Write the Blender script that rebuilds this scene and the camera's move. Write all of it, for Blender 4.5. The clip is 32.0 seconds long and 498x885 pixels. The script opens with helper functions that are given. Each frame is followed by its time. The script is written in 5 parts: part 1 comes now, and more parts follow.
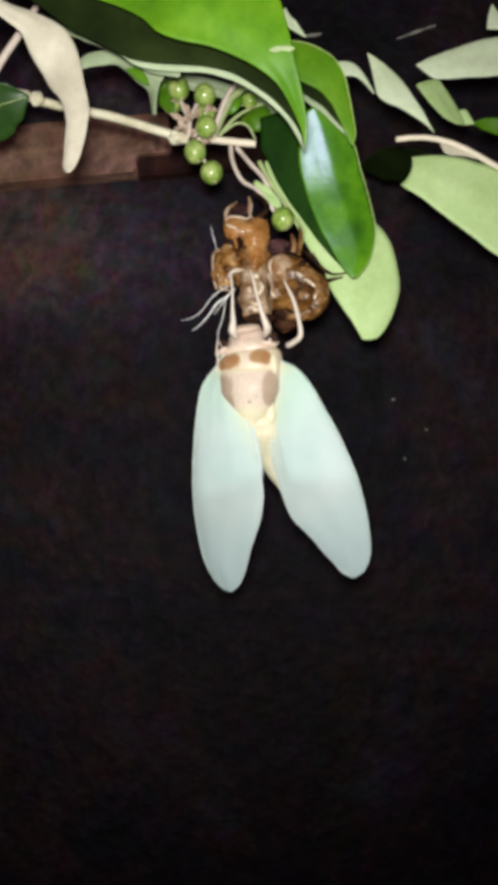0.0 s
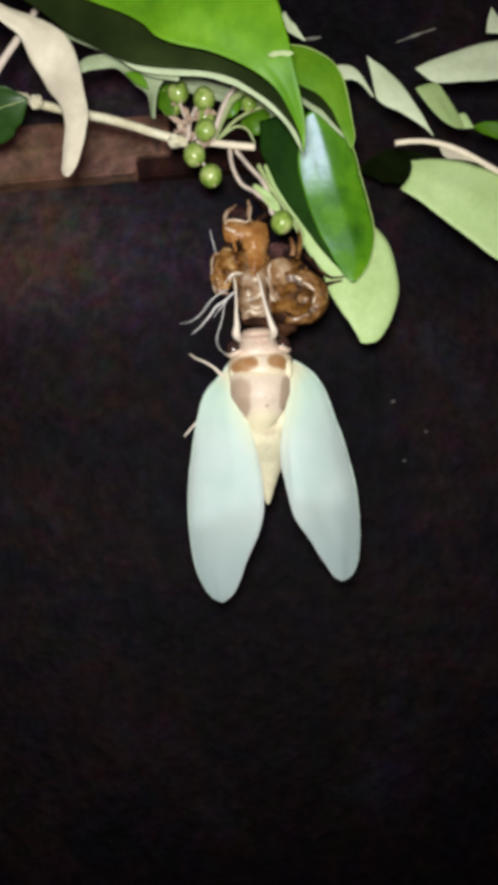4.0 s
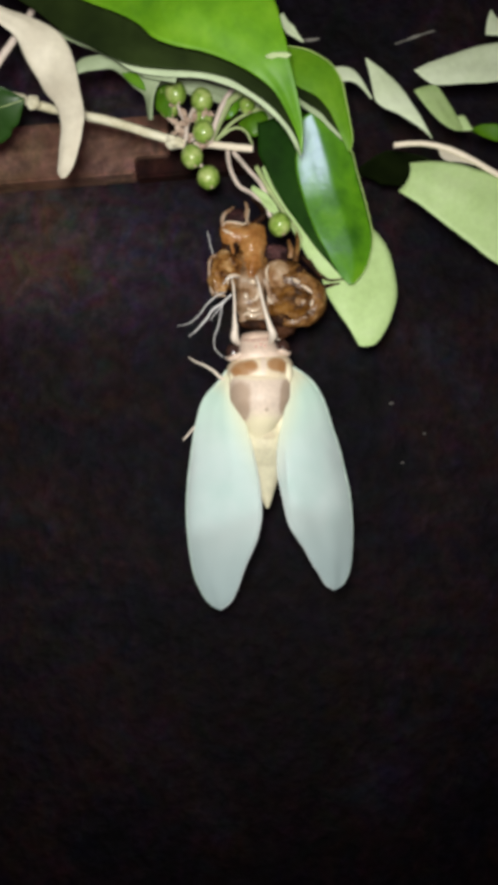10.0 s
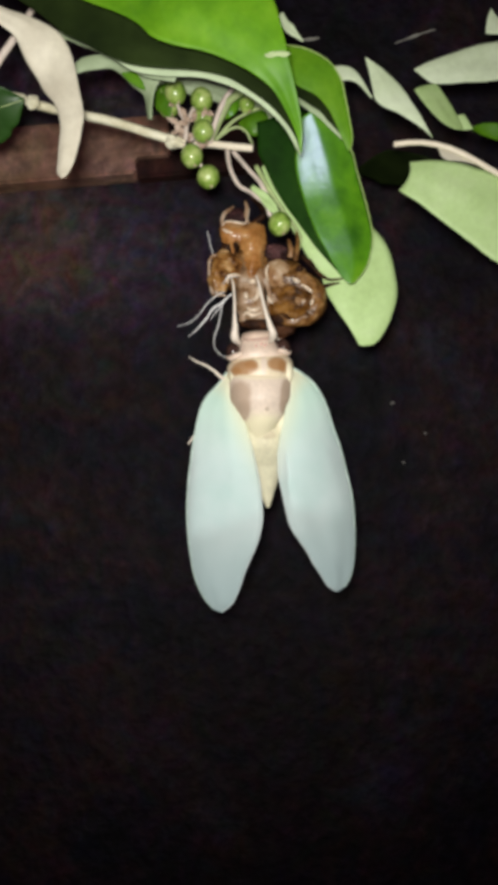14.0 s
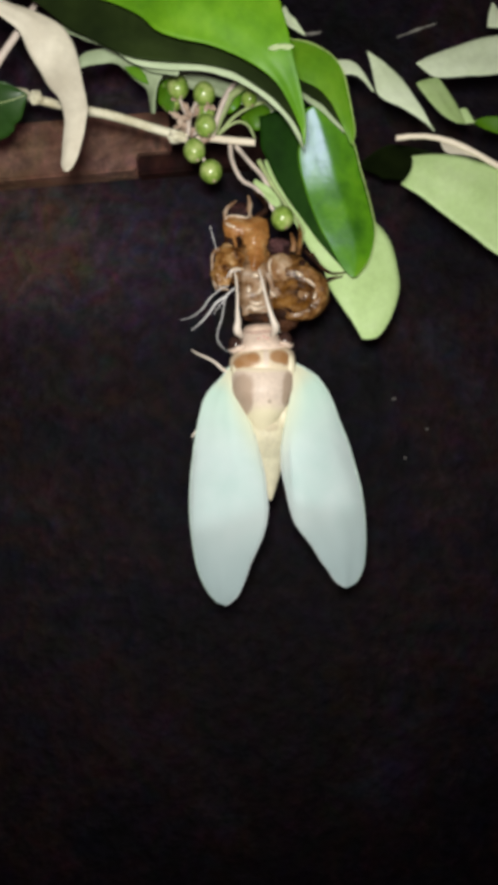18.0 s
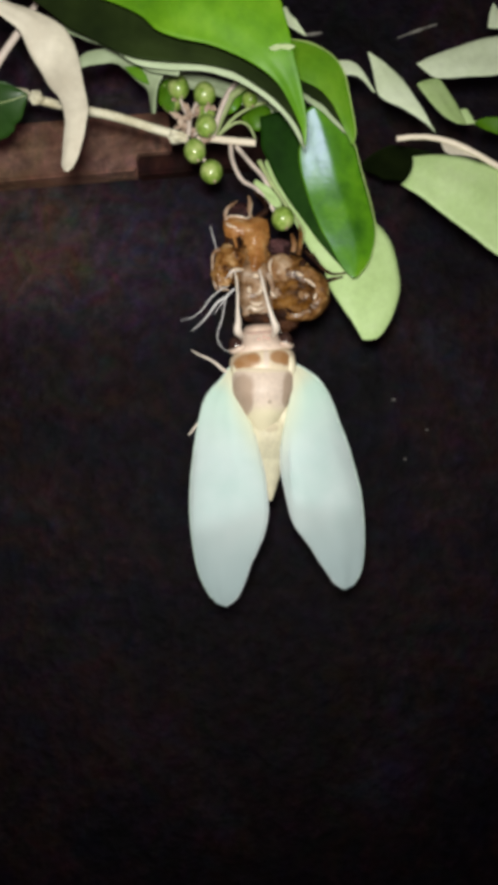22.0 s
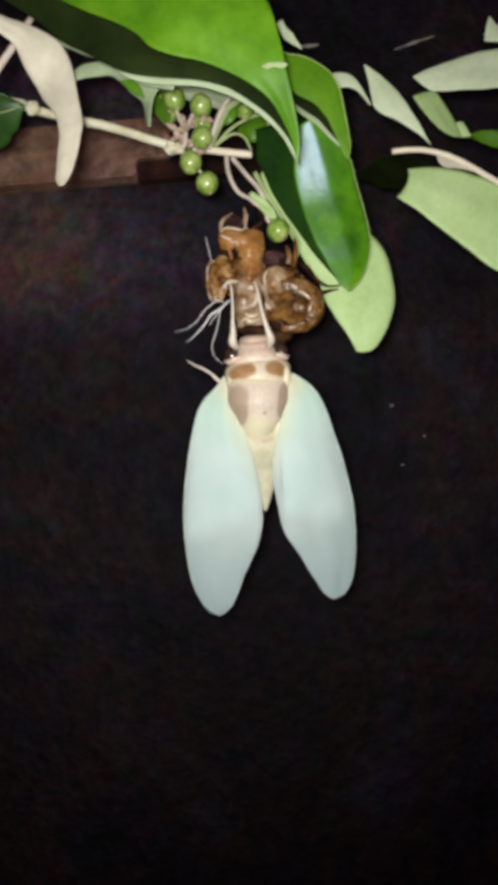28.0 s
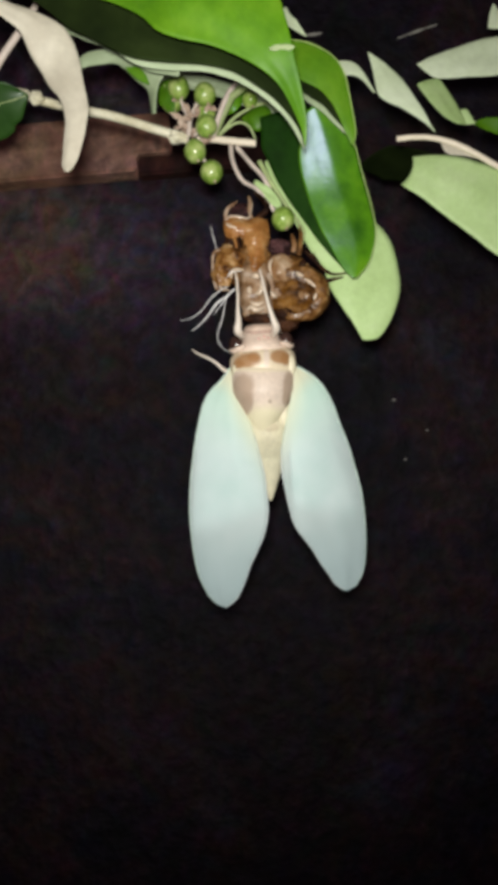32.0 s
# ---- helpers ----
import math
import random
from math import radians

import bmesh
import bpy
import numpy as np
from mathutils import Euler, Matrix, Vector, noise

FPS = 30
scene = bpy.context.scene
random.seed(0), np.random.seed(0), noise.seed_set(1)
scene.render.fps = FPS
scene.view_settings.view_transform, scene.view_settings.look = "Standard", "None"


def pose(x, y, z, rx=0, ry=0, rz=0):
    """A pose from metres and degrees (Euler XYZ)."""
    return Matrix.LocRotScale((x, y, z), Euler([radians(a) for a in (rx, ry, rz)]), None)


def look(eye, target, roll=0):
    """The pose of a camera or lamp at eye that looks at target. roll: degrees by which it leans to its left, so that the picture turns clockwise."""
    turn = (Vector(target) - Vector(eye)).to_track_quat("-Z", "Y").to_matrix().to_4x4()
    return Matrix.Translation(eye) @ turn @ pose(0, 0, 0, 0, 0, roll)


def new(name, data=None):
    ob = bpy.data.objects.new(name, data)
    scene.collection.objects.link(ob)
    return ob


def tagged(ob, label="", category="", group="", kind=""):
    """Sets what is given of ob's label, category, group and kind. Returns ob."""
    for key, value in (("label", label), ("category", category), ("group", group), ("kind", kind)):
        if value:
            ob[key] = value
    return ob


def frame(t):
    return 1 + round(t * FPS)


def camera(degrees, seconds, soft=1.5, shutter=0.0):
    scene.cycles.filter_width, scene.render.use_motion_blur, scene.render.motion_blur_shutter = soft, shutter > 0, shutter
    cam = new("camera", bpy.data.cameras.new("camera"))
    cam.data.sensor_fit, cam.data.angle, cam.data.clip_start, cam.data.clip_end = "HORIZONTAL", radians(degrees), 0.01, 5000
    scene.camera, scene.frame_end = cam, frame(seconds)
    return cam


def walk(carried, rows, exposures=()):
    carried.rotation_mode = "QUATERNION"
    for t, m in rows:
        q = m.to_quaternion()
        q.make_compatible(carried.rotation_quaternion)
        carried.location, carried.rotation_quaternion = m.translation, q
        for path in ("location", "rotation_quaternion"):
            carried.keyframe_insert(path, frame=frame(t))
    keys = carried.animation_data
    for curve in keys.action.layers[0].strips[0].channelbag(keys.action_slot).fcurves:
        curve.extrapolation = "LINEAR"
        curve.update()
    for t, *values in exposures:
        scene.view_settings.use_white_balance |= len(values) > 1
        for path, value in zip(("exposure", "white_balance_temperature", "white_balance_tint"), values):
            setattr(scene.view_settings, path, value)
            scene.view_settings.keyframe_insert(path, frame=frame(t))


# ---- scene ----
# ---- camera: a telephone held level, a span from the insect, swaying a little ----
MM = 0.001
BASE = Vector((0.0, 0.0, 1.2))
cam = camera(40.0, 32.0, soft=6.1)
PATH = [
    (0, -0.62, -130.61, -0.62, -0.002, 0.139, -0.085), (0.5, -0.62, -130.51, -0.66, 0.05, 0.11, -0.109),
    (1, -0.38, -130.49, -0.57, 0.08, 0.082, -0.038), (1.5, -0.4, -130.66, -0.44, -0.026, 0.11, -0.046),
    (2, -0.25, -130.59, -0.4, -0.032, 0.1, 0.007), (2.5, -0.26, -130.61, -0.48, -0.007, 0.129, 0.03),
    (3, -0.65, -130.72, -0.63, -0.031, 0.149, -0.095), (3.5, -0.32, -130.49, -0.18, 0.074, 0.08, -0.052),
    (5.5, -0.59, -130.82, -0.05, -0.086, -0.058, -0.16), (6, -0.36, -130.73, -0.43, -0.018, 0.009, -0.038),
    (6.5, -0.47, -130.63, -0.07, -0.025, 0.005, -0.144), (7, -0.53, -130.65, -0.24, 0.035, 0.013, -0.188),
    (7.5, -0.04, -130.57, 0.35, 0.076, -0.104, -0.113), (8, -0.01, -130.23, -0.08, 0.26, -0.082, -0.089),
    (8.5, -0.01, -129.81, 0.58, 0.233, -0.239, -0.263), (9, 0.31, -129.86, 0.39, 0.022, -0.025, 0.064),
    (9.5, -0.05, -130.03, 0.25, 0.043, -0.039, -0.126), (10, -0.1, -129.86, 0.39, 0.092, -0.102, -0.198),
    (10.5, 0.05, -129.58, 0.29, 0.182, -0.112, -0.168), (11, 0.43, -129.8, 0.53, 0.084, -0.061, -0.023),
    (11.5, 0.2, -129.55, 0.53, 0.181, -0.094, -0.147), (12, 0.64, -129.53, 0.73, 0.226, -0.232, -0.064),
    (12.5, 0.57, -129.68, 0.55, 0.132, -0.136, 0.001), (13, 0.73, -129.48, 0.53, 0.237, -0.167, -0.023),
    (13.5, 0.69, -129.58, 0.5, 0.139, -0.107, 0.027), (14, 0.15, -129.79, 0.32, 0.092, -0.044, -0.074),
    (14.5, 0.12, -129.99, 0.24, -0.033, -0.017, -0.001), (16.5, 0.02, -130, 0.21, -0.171, 0.007, 0.011),
    (17, 0.02, -130.01, 0.08, -0.078, 0, 0.018), (17.5, -0.26, -130.04, 0.14, -0.067, 0.009, -0.103),
    (18, -0.36, -130.27, -0.49, -0.082, 0.122, -0.022), (18.5, -0.16, -130.07, -0, -0.026, 0.027, -0.058),
    (19, 0.15, -130.02, -0.01, -0.002, -0.018, 0.06), (19.5, 0.11, -130.01, 0.18, -0.08, -0.104, 0.012),
    (20, -0.19, -130.12, -0.14, -0.093, 0.017, -0.007), (20.5, -0.3, -130.05, -0.33, 0.016, 0.024, -0.046),
    (21, -0.47, -130.11, -0.04, -0.144, 0.034, -0.095), (21.5, -0.4, -130.33, -0.24, -0.142, 0.016, -0.05),
    (22, -0.47, -130.09, -0.52, -0.014, 0.056, -0.059), (22.5, -0.41, -130.2, -0.35, -0.074, 0.022, -0.051),
    (23, -0.46, -130.14, 0.12, -0.207, 0.048, -0.094), (23.5, -0.4, -130.29, 0.15, -0.174, -0.004, -0.118),
    (24, -0.1, -130.1, 0.05, 0.062, -0.046, -0.075), (24.5, -0.3, -130.24, -0.05, 0.007, 0.031, -0.109),
    (25, -0.1, -130.03, 0.33, 0.025, -0.106, -0.135), (25.5, -0.05, -130.1, 0.3, 0.039, -0.062, -0.097),
    (27.5, 0.26, -130.41, 1.48, -0.255, -0.115, -0.05), (28, 0.72, -130.26, 1.49, 0.027, -0.286, -0.015),
    (28.5, 0.18, -129.9, 0.33, 0.081, -0.011, 0.007), (29, -0.11, -129.98, -0.39, 0.188, 0.001, -0.058),
    (29.5, 0.16, -129.9, 0.33, 0.144, -0.122, -0.085), (30, 0.04, -129.87, 0.3, 0.132, -0.127, -0.135),
    (30.5, -0.24, -130.07, 0.08, -0.075, 0.035, -0.067), (31, -0.49, -130.11, -0.18, -0.054, 0.043, -0.114),
    (31.5, -0.69, -130.28, -0.06, -0.16, 0.013, -0.185), (32, -0.44, -130.17, -0.58, 0.018, 0.062, -0.029)
]
walk(cam, [(t, pose(x * MM, y * MM, BASE.z + z * MM, 90 + a, b, c)) for t, x, y, z, a, b, c in PATH],
     exposures=[(0.0, 0.06), (8.0, -0.03), (16.0, -0.08), (32.0, -0.14)])

# ---- light: night, one torch lamp beside the lens, an added faint fill ----
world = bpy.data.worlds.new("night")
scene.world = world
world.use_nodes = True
# faint pinkish glow from all round, added to lift the darkest tones
ambient_fill = world.node_tree.nodes["Background"]
ambient_fill.inputs[0].default_value, ambient_fill.inputs[1].default_value = (0.64, 0.37, 0.5, 1), 0.056

torch_data = bpy.data.lights.new("torch", "SPOT")
torch_data.energy, torch_data.color = 0.97, (0.99, 0.985, 0.93)
torch_data.spot_size, torch_data.spot_blend, torch_data.shadow_soft_size = radians(125), 1.0, 0.0022
torch = new("torch", torch_data)
torch.matrix_world = look((-0.0012, -0.132, 1.2 + 0.0028), (-0.034, 0.13, 1.2 + 0.075))


# ---- materials ----
def material(name):
    m = bpy.data.materials.new(name)
    m.use_nodes = True
    m.node_tree.nodes.clear()
    return m, m.node_tree.nodes, m.node_tree.links


def node(ns, kind, **values):
    n = ns.new(kind)
    for key, value in values.items():
        if key in n.inputs:
            n.inputs[key].default_value = value
    return n


def noise_ramp(ns, ls, vec, scale, detail, stops):
    n = node(ns, "ShaderNodeTexNoise", Scale=scale, Detail=detail, Roughness=0.6)
    ls.new(vec, n.inputs["Vector"])
    r = ns.new("ShaderNodeValToRGB")
    while len(r.color_ramp.elements) < len(stops):
        r.color_ramp.elements.new(0.5)
    for e, (p, c) in zip(r.color_ramp.elements, stops):
        e.position, e.color = p, (*c, 1)
    ls.new(n.outputs["Fac"], r.inputs["Fac"])
    return r.outputs["Color"], n.outputs["Fac"]


def mix_color(ns, ls, fac, a, b, blend="MIX"):
    m = ns.new("ShaderNodeMix")
    m.data_type, m.blend_type = "RGBA", blend
    for value, slot in ((fac, 0), (a, 6), (b, 7)):
        if isinstance(value, bpy.types.NodeSocket):
            ls.new(value, m.inputs[slot])
        else:
            m.inputs[slot].default_value = value if slot == 0 else (*value, 1)
    return m.outputs[2]


def finish(ns, ls, color, rough, bump_src=None, bump=0.2, dist=0.0002, thin=0.0, clear=0.0,
           specular=0.5, coat=0.0, tint=(1, 1, 1), coat_rough=0.12):
    """Principled surface, with a share of light passed on (thin) and a share of plain see-through (clear)."""
    p = node(ns, "ShaderNodeBsdfPrincipled", Roughness=rough)
    p.inputs["Specular IOR Level"].default_value = specular
    p.inputs["Specular Tint"].default_value = (*tint, 1)
    p.inputs["Coat Weight"].default_value = coat
    p.inputs["Coat Roughness"].default_value = coat_rough
    if isinstance(color, bpy.types.NodeSocket):
        ls.new(color, p.inputs["Base Color"])
    else:
        p.inputs["Base Color"].default_value = (*color, 1)
    if bump_src is not None:
        b = node(ns, "ShaderNodeBump", Strength=bump, Distance=dist)
        ls.new(bump_src, b.inputs["Height"])
        ls.new(b.outputs[0], p.inputs["Normal"])
    shader = p.outputs[0]
    if thin:
        t = ns.new("ShaderNodeBsdfTranslucent")
        if isinstance(color, bpy.types.NodeSocket):
            ls.new(color, t.inputs[0])
        else:
            t.inputs[0].default_value = (*color, 1)
        m = node(ns, "ShaderNodeMixShader", Fac=thin)
        ls.new(shader, m.inputs[1])
        ls.new(t.outputs[0], m.inputs[2])
        shader = m.outputs[0]
    if clear:
        t = ns.new("ShaderNodeBsdfTransparent")
        m = node(ns, "ShaderNodeMixShader", Fac=clear)
        ls.new(shader, m.inputs[1])
        ls.new(t.outputs[0], m.inputs[2])
        shader = m.outputs[0]
    out = ns.new("ShaderNodeOutputMaterial")
    ls.new(shader, out.inputs[0])


def leaf_material(name, dark, mid, light, rough, coat, vein, thin=0.22, vein_mix=0.25, specular=0.5, tint=(1, 1, 1), coat_rough=0.12, wavy=0.0):
    """Leaf skin: blotches at two scales and side veins that run out from the midrib."""
    m, ns, ls = material(name)
    geo = ns.new("ShaderNodeTexCoord")
    col, _ = noise_ramp(ns, ls, geo.outputs["Object"], 130, 4, [(0.3, dark), (0.52, mid), (0.75, light)])
    fine, fine_f = noise_ramp(ns, ls, geo.outputs["Object"], 900, 4, [(0.3, (0.82, 0.82, 0.82)), (0.7, (1.1, 1.1, 1.1))])
    col = mix_color(ns, ls, 0.4, col, fine, "MULTIPLY")
    sep = ns.new("ShaderNodeSeparateXYZ")
    ls.new(geo.outputs["UV"], sep.inputs[0])

    def calc(op, a, b=None):
        n = ns.new("ShaderNodeMath")
        n.operation = op
        for i, v in enumerate((a, b)):
            if isinstance(v, bpy.types.NodeSocket):
                ls.new(v, n.inputs[i])
            elif v is not None:
                n.inputs[i].default_value = v
        return n.outputs[0]
    across = calc("ABSOLUTE", calc("SUBTRACT", sep.outputs[1], 0.5))
    wave = calc("SINE", calc("MULTIPLY", calc("SUBTRACT", sep.outputs[0], calc("MULTIPLY", across, 0.3)), 75.0))
    line = calc("POWER", calc("MAXIMUM", wave, 0.0), 14.0)
    col = mix_color(ns, ls, calc("MULTIPLY", line, vein_mix), col, vein)
    height = calc("MULTIPLY", fine_f, 0.5)
    if wavy:
        swell = node(ns, "ShaderNodeTexNoise", Scale=330, Detail=2, Roughness=0.5)
        ls.new(geo.outputs["Object"], swell.inputs["Vector"])
        height = calc("ADD", height, calc("MULTIPLY", swell.outputs["Fac"], wavy))
    finish(ns, ls, col, rough, height, 0.3, 0.00015, thin=thin, coat=coat, specular=specular, tint=tint, coat_rough=coat_rough)
    return m


def skin_material(name, stops, scale, rough, thin=0.15, bump=0.25, clear=0.0, coat=0.0, fine=1500, specular=0.5, spots=()):
    """Mottled skin, with soft-edged markings given as (x, z, half width, half height, colour) in millimetres on the part."""
    m, ns, ls = material(name)
    geo = ns.new("ShaderNodeTexCoord")
    col, f1 = noise_ramp(ns, ls, geo.outputs["Object"], scale, 4, stops)
    grain, f2 = noise_ramp(ns, ls, geo.outputs["Object"], fine, 3, [(0.3, (0.86, 0.86, 0.86)), (0.7, (1.08, 1.08, 1.08))])
    col = mix_color(ns, ls, 0.6, col, grain, "MULTIPLY")
    for x, z, w, h, tone in spots:
        shift = node(ns, "ShaderNodeVectorMath")
        shift.operation = "SUBTRACT"
        shift.inputs[1].default_value = (x * MM, 0, z * MM)
        ls.new(geo.outputs["Object"], shift.inputs[0])
        scl = node(ns, "ShaderNodeVectorMath")
        scl.operation = "MULTIPLY"
        scl.inputs[1].default_value = (1000 / w, 0, 1000 / h)
        ls.new(shift.outputs[0], scl.inputs[0])
        length = node(ns, "ShaderNodeVectorMath")
        length.operation = "LENGTH"
        ls.new(scl.outputs[0], length.inputs[0])
        ragged = node(ns, "ShaderNodeMath")
        ragged.operation = "MULTIPLY_ADD"
        ragged.inputs[1].default_value = 0.5
        ls.new(f1, ragged.inputs[0])
        ls.new(length.outputs["Value"], ragged.inputs[2])
        fade = ns.new("ShaderNodeMapRange")
        fade.interpolation_type = "SMOOTHSTEP"
        for i, v in enumerate((1.5, 0.96, 0.0, 0.9)):
            fade.inputs[i + 1].default_value = v
        ls.new(ragged.outputs[0], fade.inputs[0])
        col = mix_color(ns, ls, fade.outputs[0], col, tone)
    finish(ns, ls, col, rough, f2, bump, 0.0002, thin=thin, clear=clear, coat=coat, specular=specular)
    return m


def tones(c, spread=0.25):
    return [(0.3, tuple(v * (1 - spread) for v in c)), (0.55, c), (0.8, tuple(min(v * (1 + spread), 0.95) for v in c))]


def wing_material(name, inner=0.0, slant=None):
    """A soft new wing: milky, half letting light through, yellower at its root and along its inner edge; slant: fades out at a slanted end."""
    m, ns, ls = material(name)
    geo = ns.new("ShaderNodeTexCoord")
    col, f1 = noise_ramp(ns, ls, geo.outputs["Object"], 110, 3, [(0.3, (0.71, 0.84, 0.82)), (0.52, (0.78, 0.88, 0.87)), (0.78, (0.86, 0.93, 0.92))])
    sep = ns.new("ShaderNodeSeparateXYZ")
    ls.new(geo.outputs["UV"], sep.inputs[0])

    def ease(src, a, b, c, d):
        n = ns.new("ShaderNodeMapRange")
        n.interpolation_type = "SMOOTHSTEP"
        for i, v in enumerate((a, b, c, d)):
            n.inputs[i + 1].default_value = v
        ls.new(src, n.inputs[0])
        return n.outputs[0]

    def calc(op, a, b):
        n = ns.new("ShaderNodeMath")
        n.operation = op
        for i, v in enumerate((a, b)):
            if isinstance(v, bpy.types.NodeSocket):
                ls.new(v, n.inputs[i])
            else:
                n.inputs[i].default_value = v
        return n.outputs[0]
    col = mix_color(ns, ls, ease(sep.outputs[0], 0.05, 0.42, 1.0, 0.0), col, (0.65, 0.83, 0.73))
    col = mix_color(ns, ls, ease(sep.outputs[0], 0.55, 0.9, 0.0, 1.0), col, (0.72, 0.87, 0.88))
    if slant is None:
        from_edge = calc("ABSOLUTE", calc("SUBTRACT", sep.outputs[1], inner), 0.0)
        col = mix_color(ns, ls, ease(sep.outputs[0], 0.02, 0.13, 0.85, 0.0), col, (0.86, 0.82, 0.62))
        reach = calc("ADD", calc("MULTIPLY", sep.outputs[0], 1.5), from_edge)
        col = mix_color(ns, ls, ease(reach, 0.2, 0.85, 0.85 - 0.2 * inner, 0.0), col, (0.86, 0.84, 0.64))
    p = node(ns, "ShaderNodeBsdfPrincipled", Roughness=0.5)
    p.inputs["Specular IOR Level"].default_value = 0.25
    t, c = ns.new("ShaderNodeBsdfTranslucent"), ns.new("ShaderNodeBsdfTransparent")
    ls.new(col, p.inputs["Base Color"])
    ls.new(col, t.inputs[0])
    body, skin = node(ns, "ShaderNodeMixShader", Fac=0.33), node(ns, "ShaderNodeMixShader", Fac=0.5)
    ls.new(p.outputs[0], body.inputs[1])
    ls.new(t.outputs[0], body.inputs[2])
    ls.new(body.outputs[0], skin.inputs[1])
    ls.new(c.outputs[0], skin.inputs[2])
    if slant is not None:
        along = calc("SUBTRACT", sep.outputs[0], calc("MULTIPLY", calc("SUBTRACT", sep.outputs[1], 0.5), slant))
        ls.new(calc("MAXIMUM", ease(along, 0.74, 0.91, 0.28, 1.0), ease(sep.outputs[0], 0.02, 0.4, 1.0, 0.28)), skin.inputs[0])
    else:
        ls.new(calc("ADD", ease(sep.outputs[0], 0.12, 0.45, 0.1, 0.48), ease(sep.outputs[0], 0.6, 0.95, 0.0, 0.08)), skin.inputs[0])
    ls.new(skin.outputs[0], ns.new("ShaderNodeOutputMaterial").inputs[0])
    return m


leaf_top = leaf_material("glossy_leaf_top", (0.05, 0.15, 0.003), (0.088, 0.22, 0.005), (0.14, 0.285, 0.012), 0.5, 0.03, (0.18, 0.35, 0.05), vein_mix=0.05, specular=0.35)
# dark green that carries the shade of a leaf half turned away
leaf_shaded_green = leaf_material("shaded_leaf_green", (0.005, 0.02, 0.002), (0.009, 0.035, 0.003), (0.016, 0.05, 0.005), 0.6, 0.0, (0.02, 0.06, 0.008), 0.1, 0.05, specular=0.04)
# near-black tone for sheets that stand in for cast shadows
leaf_shadow = leaf_material("leaf_in_shadow", (0.006, 0.01, 0.003), (0.01, 0.016, 0.004), (0.016, 0.025, 0.006), 0.6, 0.0, (0.02, 0.03, 0.008), 0.03, 0.02, specular=0.03)
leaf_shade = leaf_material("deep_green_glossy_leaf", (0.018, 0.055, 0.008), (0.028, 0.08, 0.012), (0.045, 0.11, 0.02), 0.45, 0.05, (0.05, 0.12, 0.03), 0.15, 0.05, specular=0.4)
leaf_gloss = leaf_material("glossy_bright_leaf_top", (0.03, 0.115, 0.003), (0.085, 0.245, 0.004), (0.16, 0.34, 0.008), 0.37, 0.0, (0.12, 0.3, 0.03), vein_mix=0.05, specular=0.72, tint=(0.6, 0.64, 1.0), wavy=1.5)
leaf_back = leaf_material("pale_leaf_underside", (0.44, 0.6, 0.24), (0.5, 0.67, 0.29), (0.57, 0.72, 0.36), 0.55, 0.0, (0.5, 0.6, 0.3), 0.18, 0.03)
leaf_green = leaf_material("green_leaf_underside", (0.26, 0.38, 0.12), (0.33, 0.46, 0.17), (0.4, 0.52, 0.23), 0.55, 0.0, (0.4, 0.5, 0.2), 0.18, 0.03)
leaf_grey = leaf_material("silvery_leaf_underside", (0.52, 0.6, 0.38), (0.6, 0.68, 0.46), (0.66, 0.73, 0.53), 0.6, 0.0, (0.6, 0.66, 0.47), 0.15, 0.03)
leaf_dull = leaf_material("dull_leaf_underside", (0.27, 0.33, 0.19), (0.34, 0.41, 0.25), (0.41, 0.48, 0.31), 0.6, 0.0, (0.42, 0.47, 0.33), 0.15, 0.03)
leaf_cream = leaf_material("cream_leaf_underside", (0.45, 0.4, 0.31), (0.54, 0.49, 0.39), (0.61, 0.56, 0.45), 0.6, 0.0, (0.62, 0.57, 0.44), 0.15, 0.05)
twig_skin = skin_material("twig_bark", [(0.3, (0.58, 0.52, 0.34)), (0.5, (0.76, 0.71, 0.52)), (0.75, (0.84, 0.8, 0.63))], 260, 0.6, 0.0, 0.5)
stalk_skin = skin_material("green_stalk", tones((0.38, 0.46, 0.2)), 250, 0.5, 0.1, 0.3)
stick_skin = skin_material("peeled_stick", tones((0.8, 0.7, 0.55), 0.12), 250, 0.6, 0.0, 0.4)
mark_skin = skin_material("pale_leaf_mark", tones((0.42, 0.5, 0.26), 0.15), 900, 0.7, 0.0, 0.4, 0.45)
bract_pale = skin_material("brownish_rim", tones((0.62, 0.46, 0.36), 0.15), 500, 0.6, 0.1, 0.4)
chip_skin = skin_material("pale_chip", tones((0.42, 0.4, 0.37), 0.2), 900, 0.8, 0.0, 0.4)
pink_stalk = skin_material("pinkish_stalk", tones((0.68, 0.57, 0.49)), 250, 0.55, 0.1, 0.4)
bract_skin = skin_material("dry_bract", [(0.3, (0.22, 0.13, 0.09)), (0.5, (0.44, 0.31, 0.23)), (0.75, (0.64, 0.52, 0.41))], 500, 0.7, 0.1, 0.6)
dry_edge = skin_material("dry_leaf_edge", tones((0.24, 0.23, 0.2), 0.3), 400, 0.7, 0.1, 0.4)
berry_skin = skin_material("green_berry", [(0.34, (0.14, 0.24, 0.025)), (0.5, (0.27, 0.4, 0.075)), (0.66, (0.48, 0.56, 0.2))], 420, 0.3, 0.12, 0.2, coat=0.45)
amber = skin_material("amber_shell", [(0.34, (0.08, 0.026, 0.006)), (0.45, (0.29, 0.12, 0.026)), (0.56, (0.48, 0.25, 0.075)), (0.7, (0.74, 0.5, 0.25))], 420, 0.4, 0.4, 0.5, 0.14, 0.14, 1300)
